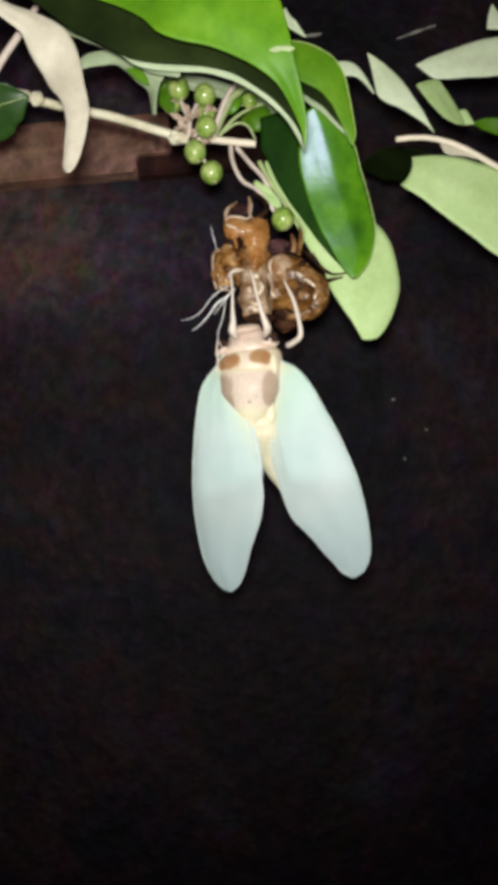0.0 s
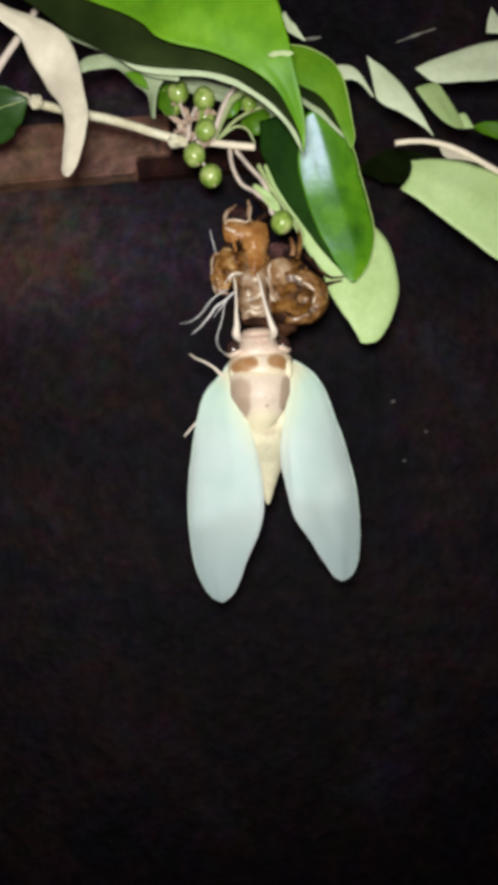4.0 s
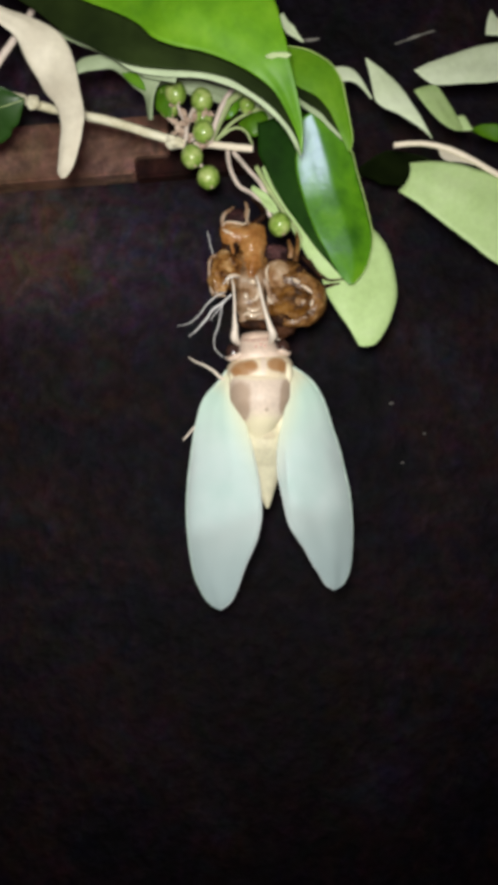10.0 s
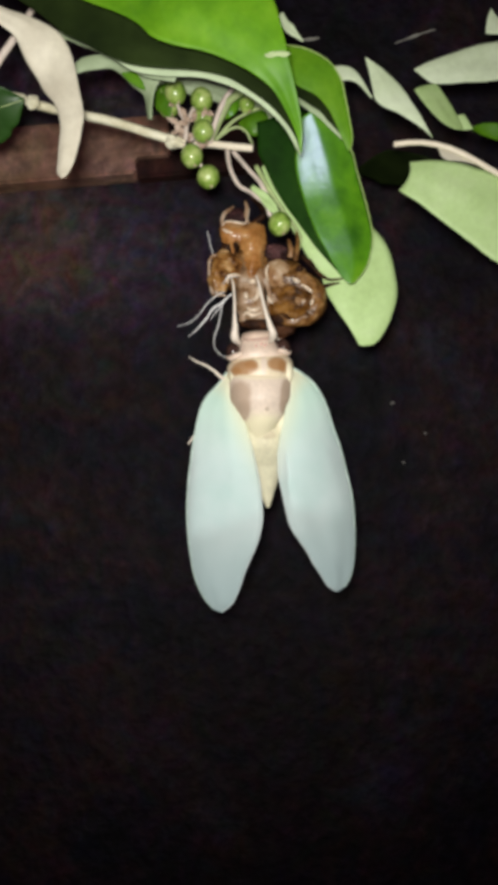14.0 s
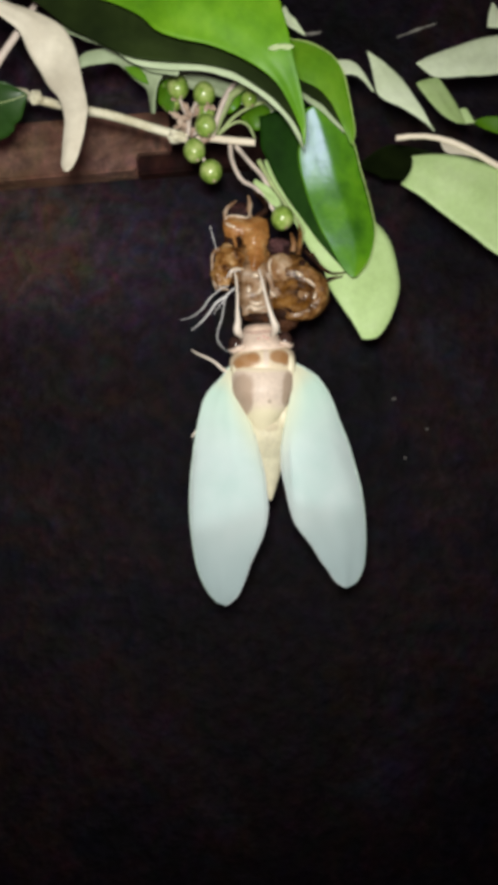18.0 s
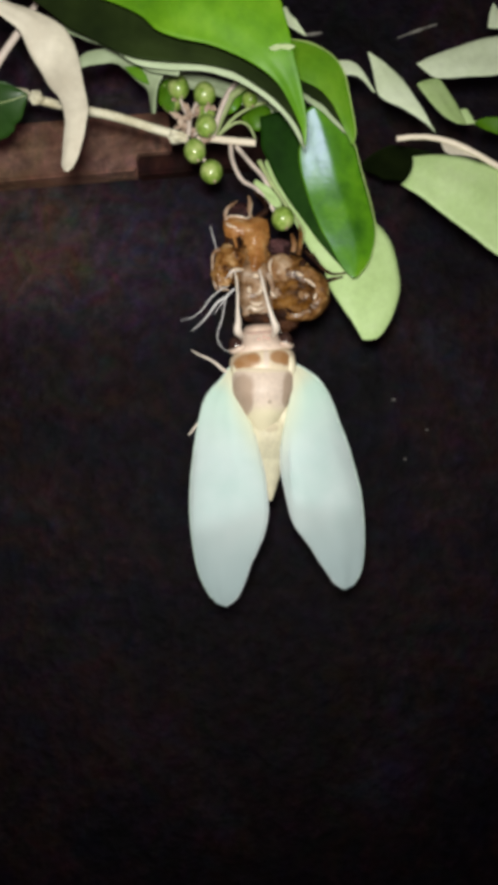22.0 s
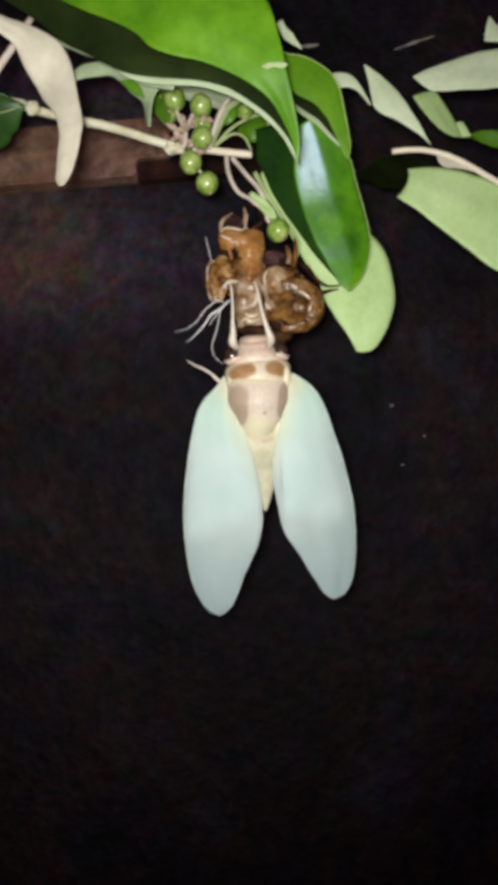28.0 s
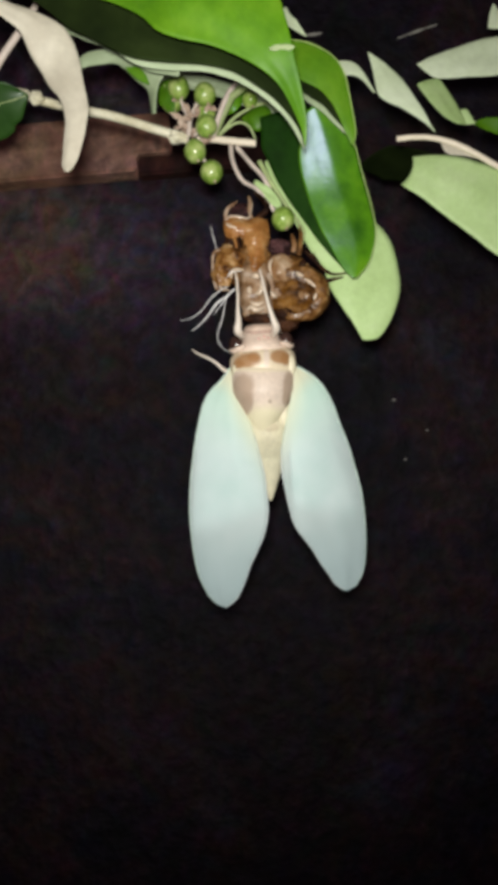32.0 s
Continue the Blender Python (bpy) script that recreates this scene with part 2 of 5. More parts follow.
amber_orange = skin_material("orange_shell", [(0.34, (0.3, 0.115, 0.025)), (0.48, (0.5, 0.22, 0.06)), (0.62, (0.62, 0.33, 0.115)), (0.76, (0.78, 0.54, 0.32))], 300, 0.36, 0.4, 0.3, 0.1, 0.2, 1300)
amber_brown = skin_material("brown_shell", [(0.34, (0.06, 0.022, 0.005)), (0.46, (0.19, 0.08, 0.019)), (0.56, (0.34, 0.165, 0.05)), (0.7, (0.66, 0.43, 0.2))], 500, 0.4, 0.4, 0.6, 0.12, 0.12, 1300, 0.45)
amber_pale = skin_material("pale_shell", [(0.34, (0.2, 0.09, 0.04)), (0.44, (0.48, 0.3, 0.18)), (0.56, (0.64, 0.47, 0.34)), (0.7, (0.82, 0.7, 0.58))], 430, 0.4, 0.4, 0.4, 0.2, 0.14, 1300)
# near-black for thin legs and for lumps painting the shade in cavities
amber_dark = skin_material("dark_shell_and_shade", [(0.36, (0.008, 0.003, 0.002)), (0.52, (0.025, 0.009, 0.004)), (0.7, (0.08, 0.03, 0.012))], 420, 0.65, 0.1, 0.6, specular=0.1)
# pale skin for torn edges and the claw, and for painted glints
pale_edge_glint = skin_material("pale_edge_glint", tones((0.76, 0.61, 0.46), 0.2), 900, 0.2, 0.2, 0.3, coat=0.6)
tan_shell = skin_material("tan_shell", [(0.34, (0.2, 0.085, 0.03)), (0.46, (0.42, 0.22, 0.095)), (0.58, (0.56, 0.35, 0.185)), (0.72, (0.76, 0.57, 0.39))], 400, 0.4, 0.4, 0.4, 0.15, 0.12, 1300, 0.4)
amber_deep = skin_material("deep_golden_shell", [(0.36, (0.035, 0.012, 0.002)), (0.5, (0.15, 0.06, 0.01)), (0.64, (0.3, 0.14, 0.03))], 300, 0.5, 0.3, 0.4, 0.0, 0.0, 1300, 0.12)
mauve_shell = skin_material("mauve_shell", [(0.34, (0.2, 0.09, 0.035)), (0.46, (0.45, 0.27, 0.14)), (0.6, (0.62, 0.43, 0.29)), (0.72, (0.8, 0.65, 0.51))], 472, 0.36, 0.4, 0.4, 0.15, 0.2, 1300)
# dark mauve that paints the shade inside cavities
mauve_dark = skin_material("mauve_hollow_shade", [(0.36, (0.008, 0.003, 0.003)), (0.52, (0.026, 0.01, 0.01)), (0.72, (0.1, 0.042, 0.042))], 380, 0.65, 0.1, 0.5, specular=0.1)
thread_skin = skin_material("white_thread", tones((0.84, 0.82, 0.82), 0.1), 600, 0.4, 0.2, 0.2)
cream = skin_material("cream_skin", tones((0.82, 0.65, 0.53), 0.1), 350, 0.45, 0.2, 0.25)
belly = skin_material("yellow_cream_skin", tones((0.85, 0.78, 0.57), 0.08), 350, 0.45, 0.25, 0.3)
tan_belly = skin_material("tan_cream_skin", tones((0.8, 0.7, 0.5), 0.08), 350, 0.5, 0.25, 0.3, specular=0.25)
BROWN, ROSE, YELLOW, PINK = (0.4, 0.2, 0.08), (0.49, 0.36, 0.27), (0.84, 0.77, 0.53), (0.8, 0.66, 0.55)
collar_skin = skin_material("collar_skin", tones((0.82, 0.69, 0.5), 0.08), 350, 0.42, 0.2, 0.3,
                            spots=[(-2.9, 4.3, 2.4, 1.35, BROWN), (-1.7, 4.9, 1.2, 1.0, BROWN), (-4.5, 3.7, 1.0, 0.8, BROWN), (2.9, 5.1, 1.8, 1.35, BROWN), (4.0, 4.7, 0.9, 1.2, BROWN), (0.5, 4.6, 0.55, 2.0, PINK)])
back_skin = skin_material("back_skin", tones((0.79, 0.65, 0.54), 0.08), 350, 0.42, 0.2, 0.3,
                          spots=[(0.4, -8.8, 7, 5.0, YELLOW), (-3.8, -0.9, 2.1, 3.1, ROSE), (-3.0, -3.3, 1.1, 1.9, ROSE), (4.6, -0.4, 1.2, 3.3, ROSE), (4.2, -2.6, 0.9, 1.3, ROSE), (1.1, -3.1, 0.35, 0.4, (0.5, 0.4, 0.3)),
                                 (-6.5, -3.5, 1.0, 5, YELLOW), (6.8, -3.5, 1.0, 5, YELLOW), (0, 3.2, 7, 1.1, (0.83, 0.72, 0.53))], specular=0.25)
leg_skin = skin_material("pale_leg", tones((0.8, 0.7, 0.6), 0.12), 400, 0.4, 0.2, 0.25)
rose_crease = skin_material("rose_crease", tones((0.5, 0.33, 0.27), 0.15), 500, 0.5, 0.1, 0.3)
pink_bead = skin_material("pink_bead", tones((0.75, 0.42, 0.36), 0.1), 500, 0.2, 0.1, 0.1, coat=0.5)
eye_skin = skin_material("dark_eye", tones((0.05, 0.025, 0.02), 0.4), 500, 0.15, 0.0, 0.1)
wing_skin_l = wing_material("milky_wing", 0.0)
wing_skin_r = wing_material("milky_wing_mirrored", 1.0)
hind_skin_l = wing_material("thin_hindwing", 0.5, 0.17)
hind_skin_r = wing_material("thin_hindwing_mirrored", 0.5, -0.15)
vein_skin = skin_material("wing_vein", tones((0.58, 0.7, 0.63), 0.25), 700, 0.35, 0.3, 0.3)
margin_skin = skin_material("wing_margin", tones((0.86, 0.9, 0.9), 0.08), 900, 0.25, 0.3, 0.2, clear=0.3)
leaf_rim = skin_material("pale_leaf_rim", tones((0.45, 0.6, 0.2), 0.15), 500, 0.5, 0.2, 0.2)


def wall_material(name, stops, scale, rough, bump, dist, painted_light=(), hue=0.3):
    """Rough masonry, timber or soil: large tones, ragged patches of painted light and shade, dirt, a drift of hue and
    fine grit.
    """
    m, ns, ls = material(name)
    geo = ns.new("ShaderNodeTexCoord")
    col, f1 = noise_ramp(ns, ls, geo.outputs["Object"], scale, 6, stops)
    dirt, f2 = noise_ramp(ns, ls, geo.outputs["Object"], scale * 6, 5, [(0.35, (0.55, 0.55, 0.55)), (0.65, (1.3, 1.3, 1.3))])
    # each patch puts light or shade into the base colour
    for x, z, w, h, tone in painted_light:
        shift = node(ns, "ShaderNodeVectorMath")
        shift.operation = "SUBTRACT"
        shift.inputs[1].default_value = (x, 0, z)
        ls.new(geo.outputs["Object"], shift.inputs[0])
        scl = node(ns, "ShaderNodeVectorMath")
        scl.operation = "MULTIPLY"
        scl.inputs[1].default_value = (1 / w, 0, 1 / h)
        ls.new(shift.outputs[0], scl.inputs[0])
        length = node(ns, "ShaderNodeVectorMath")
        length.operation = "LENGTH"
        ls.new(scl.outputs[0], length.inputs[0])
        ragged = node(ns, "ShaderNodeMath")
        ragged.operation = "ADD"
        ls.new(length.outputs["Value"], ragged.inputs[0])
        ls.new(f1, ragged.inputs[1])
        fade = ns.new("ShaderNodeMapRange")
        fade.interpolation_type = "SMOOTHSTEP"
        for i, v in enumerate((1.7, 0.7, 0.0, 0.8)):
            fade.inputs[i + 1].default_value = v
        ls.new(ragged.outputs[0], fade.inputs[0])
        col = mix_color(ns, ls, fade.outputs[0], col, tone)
    col = mix_color(ns, ls, 0.8, col, dirt, "MULTIPLY")
    tint = node(ns, "ShaderNodeTexNoise", Scale=scale * 3.2, Detail=4, Roughness=0.65, Distortion=1.2)
    ls.new(geo.outputs["Object"], tint.inputs["Vector"])
    strong = node(ns, "ShaderNodeBrightContrast", Bright=0.0, Contrast=1.3)
    ls.new(tint.outputs["Color"], strong.inputs["Color"])
    col = mix_color(ns, ls, hue, col, strong.outputs[0], "OVERLAY")
    grit, f3 = noise_ramp(ns, ls, geo.outputs["Object"], scale * 13, 5, [(0.34, (0.6, 0.6, 0.6)), (0.56, (1.08, 1.08, 1.08)), (0.7, (1.6, 1.6, 1.6))])
    patch, f4 = noise_ramp(ns, ls, geo.outputs["Object"], scale * 2.2, 3, [(0.38, (0.1, 0.1, 0.1)), (0.62, (1, 1, 1))])
    col = mix_color(ns, ls, patch, col, mix_color(ns, ls, 1.0, col, grit, "MULTIPLY"))
    finish(ns, ls, col, rough, f2, bump, dist)
    return m


# pale patches paint lit wall, the dark one paints shade below the insect
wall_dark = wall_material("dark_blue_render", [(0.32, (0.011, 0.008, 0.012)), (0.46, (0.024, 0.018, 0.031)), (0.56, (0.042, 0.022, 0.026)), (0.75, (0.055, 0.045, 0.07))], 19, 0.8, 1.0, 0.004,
                          painted_light=[(-0.075, -0.138, 0.07, 0.035, (0.11, 0.085, 0.12)), (-0.09, -0.212, 0.09, 0.05, (0.13, 0.095, 0.135)), (0.016, -0.4226, 0.08, 0.12, (0.02, 0.014, 0.017)), (-0.11, -0.206, 0.05, 0.04, (0.23, 0.14, 0.11))], hue=0.5)
rail_wood = wall_material("brown_timber", [(0.3, (0.42, 0.2, 0.13)), (0.5, (0.6, 0.32, 0.215)), (0.75, (0.74, 0.46, 0.34))], 17, 0.7, 0.5, 0.002, hue=0.15)
# dark red timber tone with the shade painted in
shaded_wood = wall_material("shaded_timber", [(0.3, (0.022, 0.008, 0.005)), (0.5, (0.05, 0.016, 0.011)), (0.75, (0.09, 0.034, 0.023))], 17, 0.8, 0.5, 0.002)
soil = wall_material("dark_soil", [(0.3, (0.03, 0.022, 0.016)), (0.5, (0.06, 0.045, 0.03)), (0.8, (0.1, 0.075, 0.05))], 8, 0.9, 0.8, 0.01)

# ---- shape helpers; lengths in millimetres from the middle of the subject ----
PIVOT = {}


def thing(name, at, label, category, group="", kind=""):
    ob = new(name)
    ob.empty_display_size = 0.005
    PIVOT[ob] = Vector(at)
    ob.location = BASE + Vector(at) * MM
    return tagged(ob, label, category, group, kind)


def part(name, geo, mats, parent, label="", at=None, smooth=True):
    """geo: (points, faces, uv, material index by face), links it as one mesh under parent."""
    verts, faces, uv, index = geo
    pivot = Vector(at) if at is not None else PIVOT[parent]
    mesh = bpy.data.meshes.new(name)
    mesh.from_pydata([(Vector(v) - pivot) * MM for v in verts], [], faces)
    for m in (mats if isinstance(mats, (list, tuple)) else [mats]):
        mesh.materials.append(m)
    if index:
        mesh.polygons.foreach_set("material_index", index)
    if uv:
        layer = mesh.uv_layers.new(name="UVMap")
        for loop in mesh.loops:
            layer.data[loop.index].uv = uv[loop.vertex_index]
    mesh.polygons.foreach_set("use_smooth", [smooth] * len(mesh.polygons))
    mesh.update()
    ob = new(name, mesh)
    ob.parent = parent
    ob.location = (pivot - PIVOT[parent]) * MM
    PIVOT[ob] = pivot
    if label:
        tagged(ob, label)
    return ob


def curve(points, n):
    """n + 1 points and fractions along a smooth line through points."""
    p = [Vector(q) for q in points]
    p = [p[0] * 2 - p[1]] + p + [p[-1] * 2 - p[-2]]
    dense = []
    for i in range(1, len(p) - 2):
        a, b, c, d = p[i - 1:i + 3]
        for j in range(24):
            t = j / 24
            dense.append(0.5 * (2 * b + (c - a) * t + (2 * a - 5 * b + 4 * c - d) * t * t + (3 * b - a - 3 * c + d) * t ** 3))
    dense.append(p[-2])
    run = [0.0]
    for a, b in zip(dense, dense[1:]):
        run.append(run[-1] + (b - a).length)
    out, k = [], 0
    for i in range(n + 1):
        s = run[-1] * i / n
        while k < len(run) - 2 and run[k + 1] < s:
            k += 1
        span = max(run[k + 1] - run[k], 1e-9)
        out.append(dense[k].lerp(dense[k + 1], (s - run[k]) / span))
    return out


def blend(table, s):
    """Value at s of a table of rows (s, value, ...), eased between the rows."""
    if s <= table[0][0]:
        return table[0][1:]
    for a, b in zip(table, table[1:]):
        if s <= b[0]:
            t = (s - a[0]) / (b[0] - a[0])
            return [u + (v - u) * t for u, v in zip(a[1:], b[1:])]
    return table[-1][1:]


def tube(points, radii, sides=10, n=0, rough=0.0, seed=0):
    """A round stem through points; radii: one or several values spaced evenly along it."""
    n = n or max(8, 6 * len(points))
    line = curve(points, n)
    radii = radii if isinstance(radii, (list, tuple)) else [radii]
    table = [(i / max(len(radii) - 1, 1), r) for i, r in enumerate(radii)]
    verts, faces = [], []
    side = None
    for i, c in enumerate(line):
        t = (line[min(i + 1, n)] - line[max(i - 1, 0)]).normalized()
        ref = side if side is not None else (Vector((0, 0, 1)) if abs(t.z) < 0.8 else Vector((1, 0, 0)))
        side = (ref - t * ref.dot(t)).normalized()
        up = t.cross(side)
        r = blend(table, i / n)[0]
        for j in range(sides):
            a = 2 * math.pi * j / sides
            w = r * (1 + rough * noise.noise(c * 0.8 + Vector((math.cos(a), math.sin(a), seed)) * 1.5))
            verts.append(c + side * (w * math.cos(a)) + up * (w * math.sin(a)))
    for i in range(n):
        for j in range(sides):
            k = (j + 1) % sides
            faces.append((i * sides + j, i * sides + k, (i + 1) * sides + k, (i + 1) * sides + j))
    for end, back in ((0, True), (n, False)):
        verts.append(line[end])
        c = len(verts) - 1
        for j in range(sides):
            k = (j + 1) % sides
            ring = (end * sides + j, end * sides + k)
            faces.append((c, ring[1], ring[0]) if back else (c, *ring))
    return verts, faces, None, None


def blade(spine, widths, thick=0.25, folds=(0.0, 0.0), tilt=0.0, cup=0.0, ripple=0.25, flip=False, nu=44, nv=14, seed=0, edge=0.03, end_scoop=0.0):
    """A thin solid sheet along spine. widths: rows (fraction, on the one side, on the other). folds: how far each side drops
    from the midrib. The face that looks along -y has material 0, the other 1; flip swaps them."""
    line = curve(spine, nu)
    verts, faces, uv, index = [], [], [], []
    rows = []
    for i, c in enumerate(line):
        s = i / nu
        t = (line[min(i + 1, nu)] - line[max(i - 1, 0)]).normalized()
        a = t.cross(Vector((0, -1, 0))).normalized()
        a = Matrix.Rotation(radians(tilt), 3, t) @ a
        up = a.cross(t).normalized()
        right, left = blend(widths, s)
        for j in range(nv + 1):
            v = 2 * j / nv - 1
            w = right if v > 0 else left
            w *= 1 + edge * noise.noise(Vector((s * 9, 3.0 * (v > 0), seed)))
            h = -abs(v) * w * folds[v > 0] - cup * v * v * w
            h += ripple * noise.noise(Vector((s * 4, v * 1.6, seed + 0.5)))
            verts.append(c + a * (v * w) + up * h + t * (end_scoop * (1 - v * v) * max(0.0, 1 - s / 0.15)))
            uv.append((s, 0.5 + v / 2))
        rows.append(up)
    return sheet(verts, rows, uv, nu, nv, thick, flip)


def sheet(verts, rows, uv, nu, nv, thick, flip):
    """Closes a grid of points into a thin solid; rows: the way out of its face at each step along it."""
    verts, uv, faces, index = list(verts), list(uv), [], []
    m = nv + 1
    top = len(verts)
    for i in range(nu + 1):
        for j in range(m):
            e = 0.35 if j in (0, nv) or i in (0, nu) else 1.0
            verts.append(verts[i * m + j] - rows[i] * (thick * e))
            uv.append(uv[i * m + j])
    for i in range(nu):
        for j in range(nv):
            a, b, c, d = i * m + j, i * m + j + 1, (i + 1) * m + j + 1, (i + 1) * m + j
            faces.append((a, d, c, b))
            index.append(1 if flip else 0)
            faces.append((top + a, top + b, top + c, top + d))
            index.append(0 if flip else 1)
    rim = [(0, j) for j in range(nv)] + [(i, nv) for i in range(nu)] + [(nu, j) for j in range(nv, 0, -1)] + [(i, 0) for i in range(nu, 0, -1)]
    ids = [i * m + j for i, j in rim]
    for a, b in zip(ids, ids[1:] + ids[:1]):
        faces.append((a, b, top + b, top + a))
        index.append(1 if flip else 0)
    return verts, faces, uv, index


def web(near, far, thick=0.25, bulge=0.06, ripple=0.2, edge=0.12, flip=False, nu=44, nv=14, seed=0, end_scoop=0.0, crumple=0.0, fold=None):
    """A thin solid sheet between two edge lines that run the same way; bulge: how far its middle swells, as a share of its width;
    fold: (share of the width, slope), the near side bent back along a crease."""
    a, b, swapped = curve(near, nu), curve(far, nu), False
    if (b[nu // 2] - a[nu // 2]).cross(a[nu // 2 + 1] - a[nu // 2 - 1]).y > 0:
        a, b, swapped = b, a, True
    verts, uv, rows = [], [], []
    for i in range(nu + 1):
        s = i / nu
        k = min(max(i, 1), nu - 1)
        across = b[k] - a[k]
        along = (a[k + 1] - a[k - 1]) + (b[k + 1] - b[k - 1])
        up = across.cross(along).normalized()
        side = (b[i] - a[i])
        width = side.length
        flat = ripple * min(1.0, width / 8)
        way = side.normalized() if width > 1e-6 else across.normalized()
        for j in range(nv + 1):
            v = j / nv
            h = bulge * 4 * v * (1 - v) * width + flat * noise.noise(Vector((s * 4, v * 3.2, seed + 0.5)))
            h += flat * 0.2 * noise.noise(Vector((s * 13, v * 4, seed + 5.5)))
            if fold:
                h -= fold[1] * width * max(0.0, fold[0] - (1 - v if swapped else v))
            if crumple:
                p = a[i].lerp(b[i], v)
                h += crumple * (0.45 - 2 * abs(noise.noise(p * 0.36 + Vector((seed, 0, 0)))) + 0.4 * (0.45 - 2 * abs(noise.noise(p * 0.85 + Vector((0, seed, 0))))))
            w = edge * noise.noise(Vector((s * 14, 3.0 * (v > 0.5), seed))) * (abs(2 * v - 1) ** 3)
            verts.append(a[i].lerp(b[i], v) + up * h + way * w + along.normalized() * (end_scoop * 4 * v * (1 - v) * max(0.0, 1 - s / 0.2)))
            uv.append((s, v))
        rows.append(up)
    return sheet(verts, rows, uv, nu, nv, thick, flip)


def web_leaf(parent, near, far, mats, label="", margin=None, margin_on=0, **shape):
    """A leaf blade given by its two edges; margin: material of a thin pale rim along one of them."""
    ob = part("leaf", web(near, far, **shape), mats, parent, label)
    if margin:
        part("leaf_margin", tube((near, far)[margin_on], [0.05, 0.09, 0.1, 0.05], 6, 40), margin, ob, "thin pale leaf rim")
    return ob


def loft(rings, sides=28, bumpy=0.0, ribs=0.0, rib_count=0, seed=0, n=40):
    """A closed body through ellipses (x, y, z, half width, half depth), smooth from ring to ring."""

    def smooth(s):
        k = s * (len(rings) - 1)
        i = min(int(k), len(rings) - 2)
        t = k - i
        g = [rings[max(i - 1, 0)], rings[i], rings[i + 1], rings[min(i + 2, len(rings) - 1)]]
        return [0.5 * (2 * b + (c - a) * t + (2 * a - 5 * b + 4 * c - d) * t * t + (3 * b - a - 3 * c + d) * t ** 3) for a, b, c, d in zip(*g)]
    verts, faces = [], []
    for i in range(n + 1):
        x, y, z, w, d = smooth(i / n)
        k = 1 + (ribs * (abs(math.sin(math.pi * rib_count * i / n)) - 0.6) if rib_count else 0)
        for j in range(sides):
            a = 2 * math.pi * j / sides
            q = k * (1 + bumpy * noise.noise(Vector((math.cos(a) * 1.4, math.sin(a) * 1.4, z * 0.35 + seed))))
            verts.append(Vector((x + max(w, 0.02) * q * math.cos(a), y + max(d, 0.02) * q * math.sin(a), z)))
    for i in range(n):
        for j in range(sides):
            k = (j + 1) % sides
            faces.append((i * sides + j, i * sides + k, (i + 1) * sides + k, (i + 1) * sides + j))
    faces.append(tuple(range(sides - 1, -1, -1)))
    faces.append(tuple(n * sides + j for j in range(sides)))
    return verts, faces, None, None


def ball(c, r, squash=(1, 1, 1), bumpy=0.0, seed=0, us=20, vs=14, crease=0.0, freq=1.7):
    """A rounded lump; bumpy: soft swellings, crease: sharp crumples."""
    c, verts, faces = Vector(c), [], []
    for i in range(vs + 1):
        p = math.pi * i / vs
        for j in range(us):
            a = 2 * math.pi * j / us
            d = Vector((math.sin(p) * math.cos(a), math.sin(p) * math.sin(a), math.cos(p)))
            q = 1 + bumpy * noise.noise(d * freq + Vector((seed, 0, 0)))
            if crease:
                q += crease * (0.5 - 2 * abs(noise.noise(d * freq * 1.6 + Vector((0, seed, 7))))) + crease * 0.55 * (0.5 - 2 * abs(noise.noise(d * freq * 3.6 + Vector((3, seed, 0)))))
                q += crease * 0.3 * (0.5 - 2 * abs(noise.noise(d * freq * 7.5 + Vector((seed, 9, 0)))))
            verts.append(c + Vector((d.x * squash[0], d.y * squash[1], d.z * squash[2])) * (r * q))
    for i in range(vs):
        for j in range(us):
            k = (j + 1) % us
            faces.append((i * us + j, (i + 1) * us + j, (i + 1) * us + k, i * us + k))
    return verts, faces, None, None


def moved(geo, m):
    return [m @ Vector(v) for v in geo[0]], geo[1], geo[2], geo[3]


def leaf(parent, spine, widths, mats, label="", midrib=0.35, rib_mat=None, behind=False, **shape):
    """A leaf with a blade of its own and a midrib let into it."""
    ob = part("leaf", blade(spine, widths, **shape), mats, parent, label)
    if midrib:
        off = Vector((0, 0.12 if not behind else 0.3, 0))
        pts = [Vector(p) + off for p in spine]
        part("midrib", tube(pts, [midrib, midrib * 0.8, midrib * 0.3], 8), rib_mat or stalk_skin, ob)
    return ob


# ---- the wall behind, the ground ----
def slab(name, size, at, mat, label, bevel=0.004):
    bm = bmesh.new()
    bmesh.ops.create_cube(bm, size=1.0)
    for v in bm.verts:
        v.co = Vector((v.co.x * size[0], v.co.y * size[1], v.co.z * size[2]))
    bmesh.ops.bevel(bm, geom=bm.edges[:], offset=bevel, segments=2, affect="EDGES")
    mesh = bpy.data.meshes.new(name)
    bm.to_mesh(mesh)
    bm.free()
    mesh.materials.append(mat)
    ob = new(name, mesh)
    ob.location = at
    return tagged(ob, label, kind="structure")


ground = slab("ground", (60, 60, 0.2), (0, 0, -0.1), soil, "dark bare soil under the shrub at night", 0.01)
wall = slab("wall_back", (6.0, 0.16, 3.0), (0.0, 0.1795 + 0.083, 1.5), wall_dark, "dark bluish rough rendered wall")


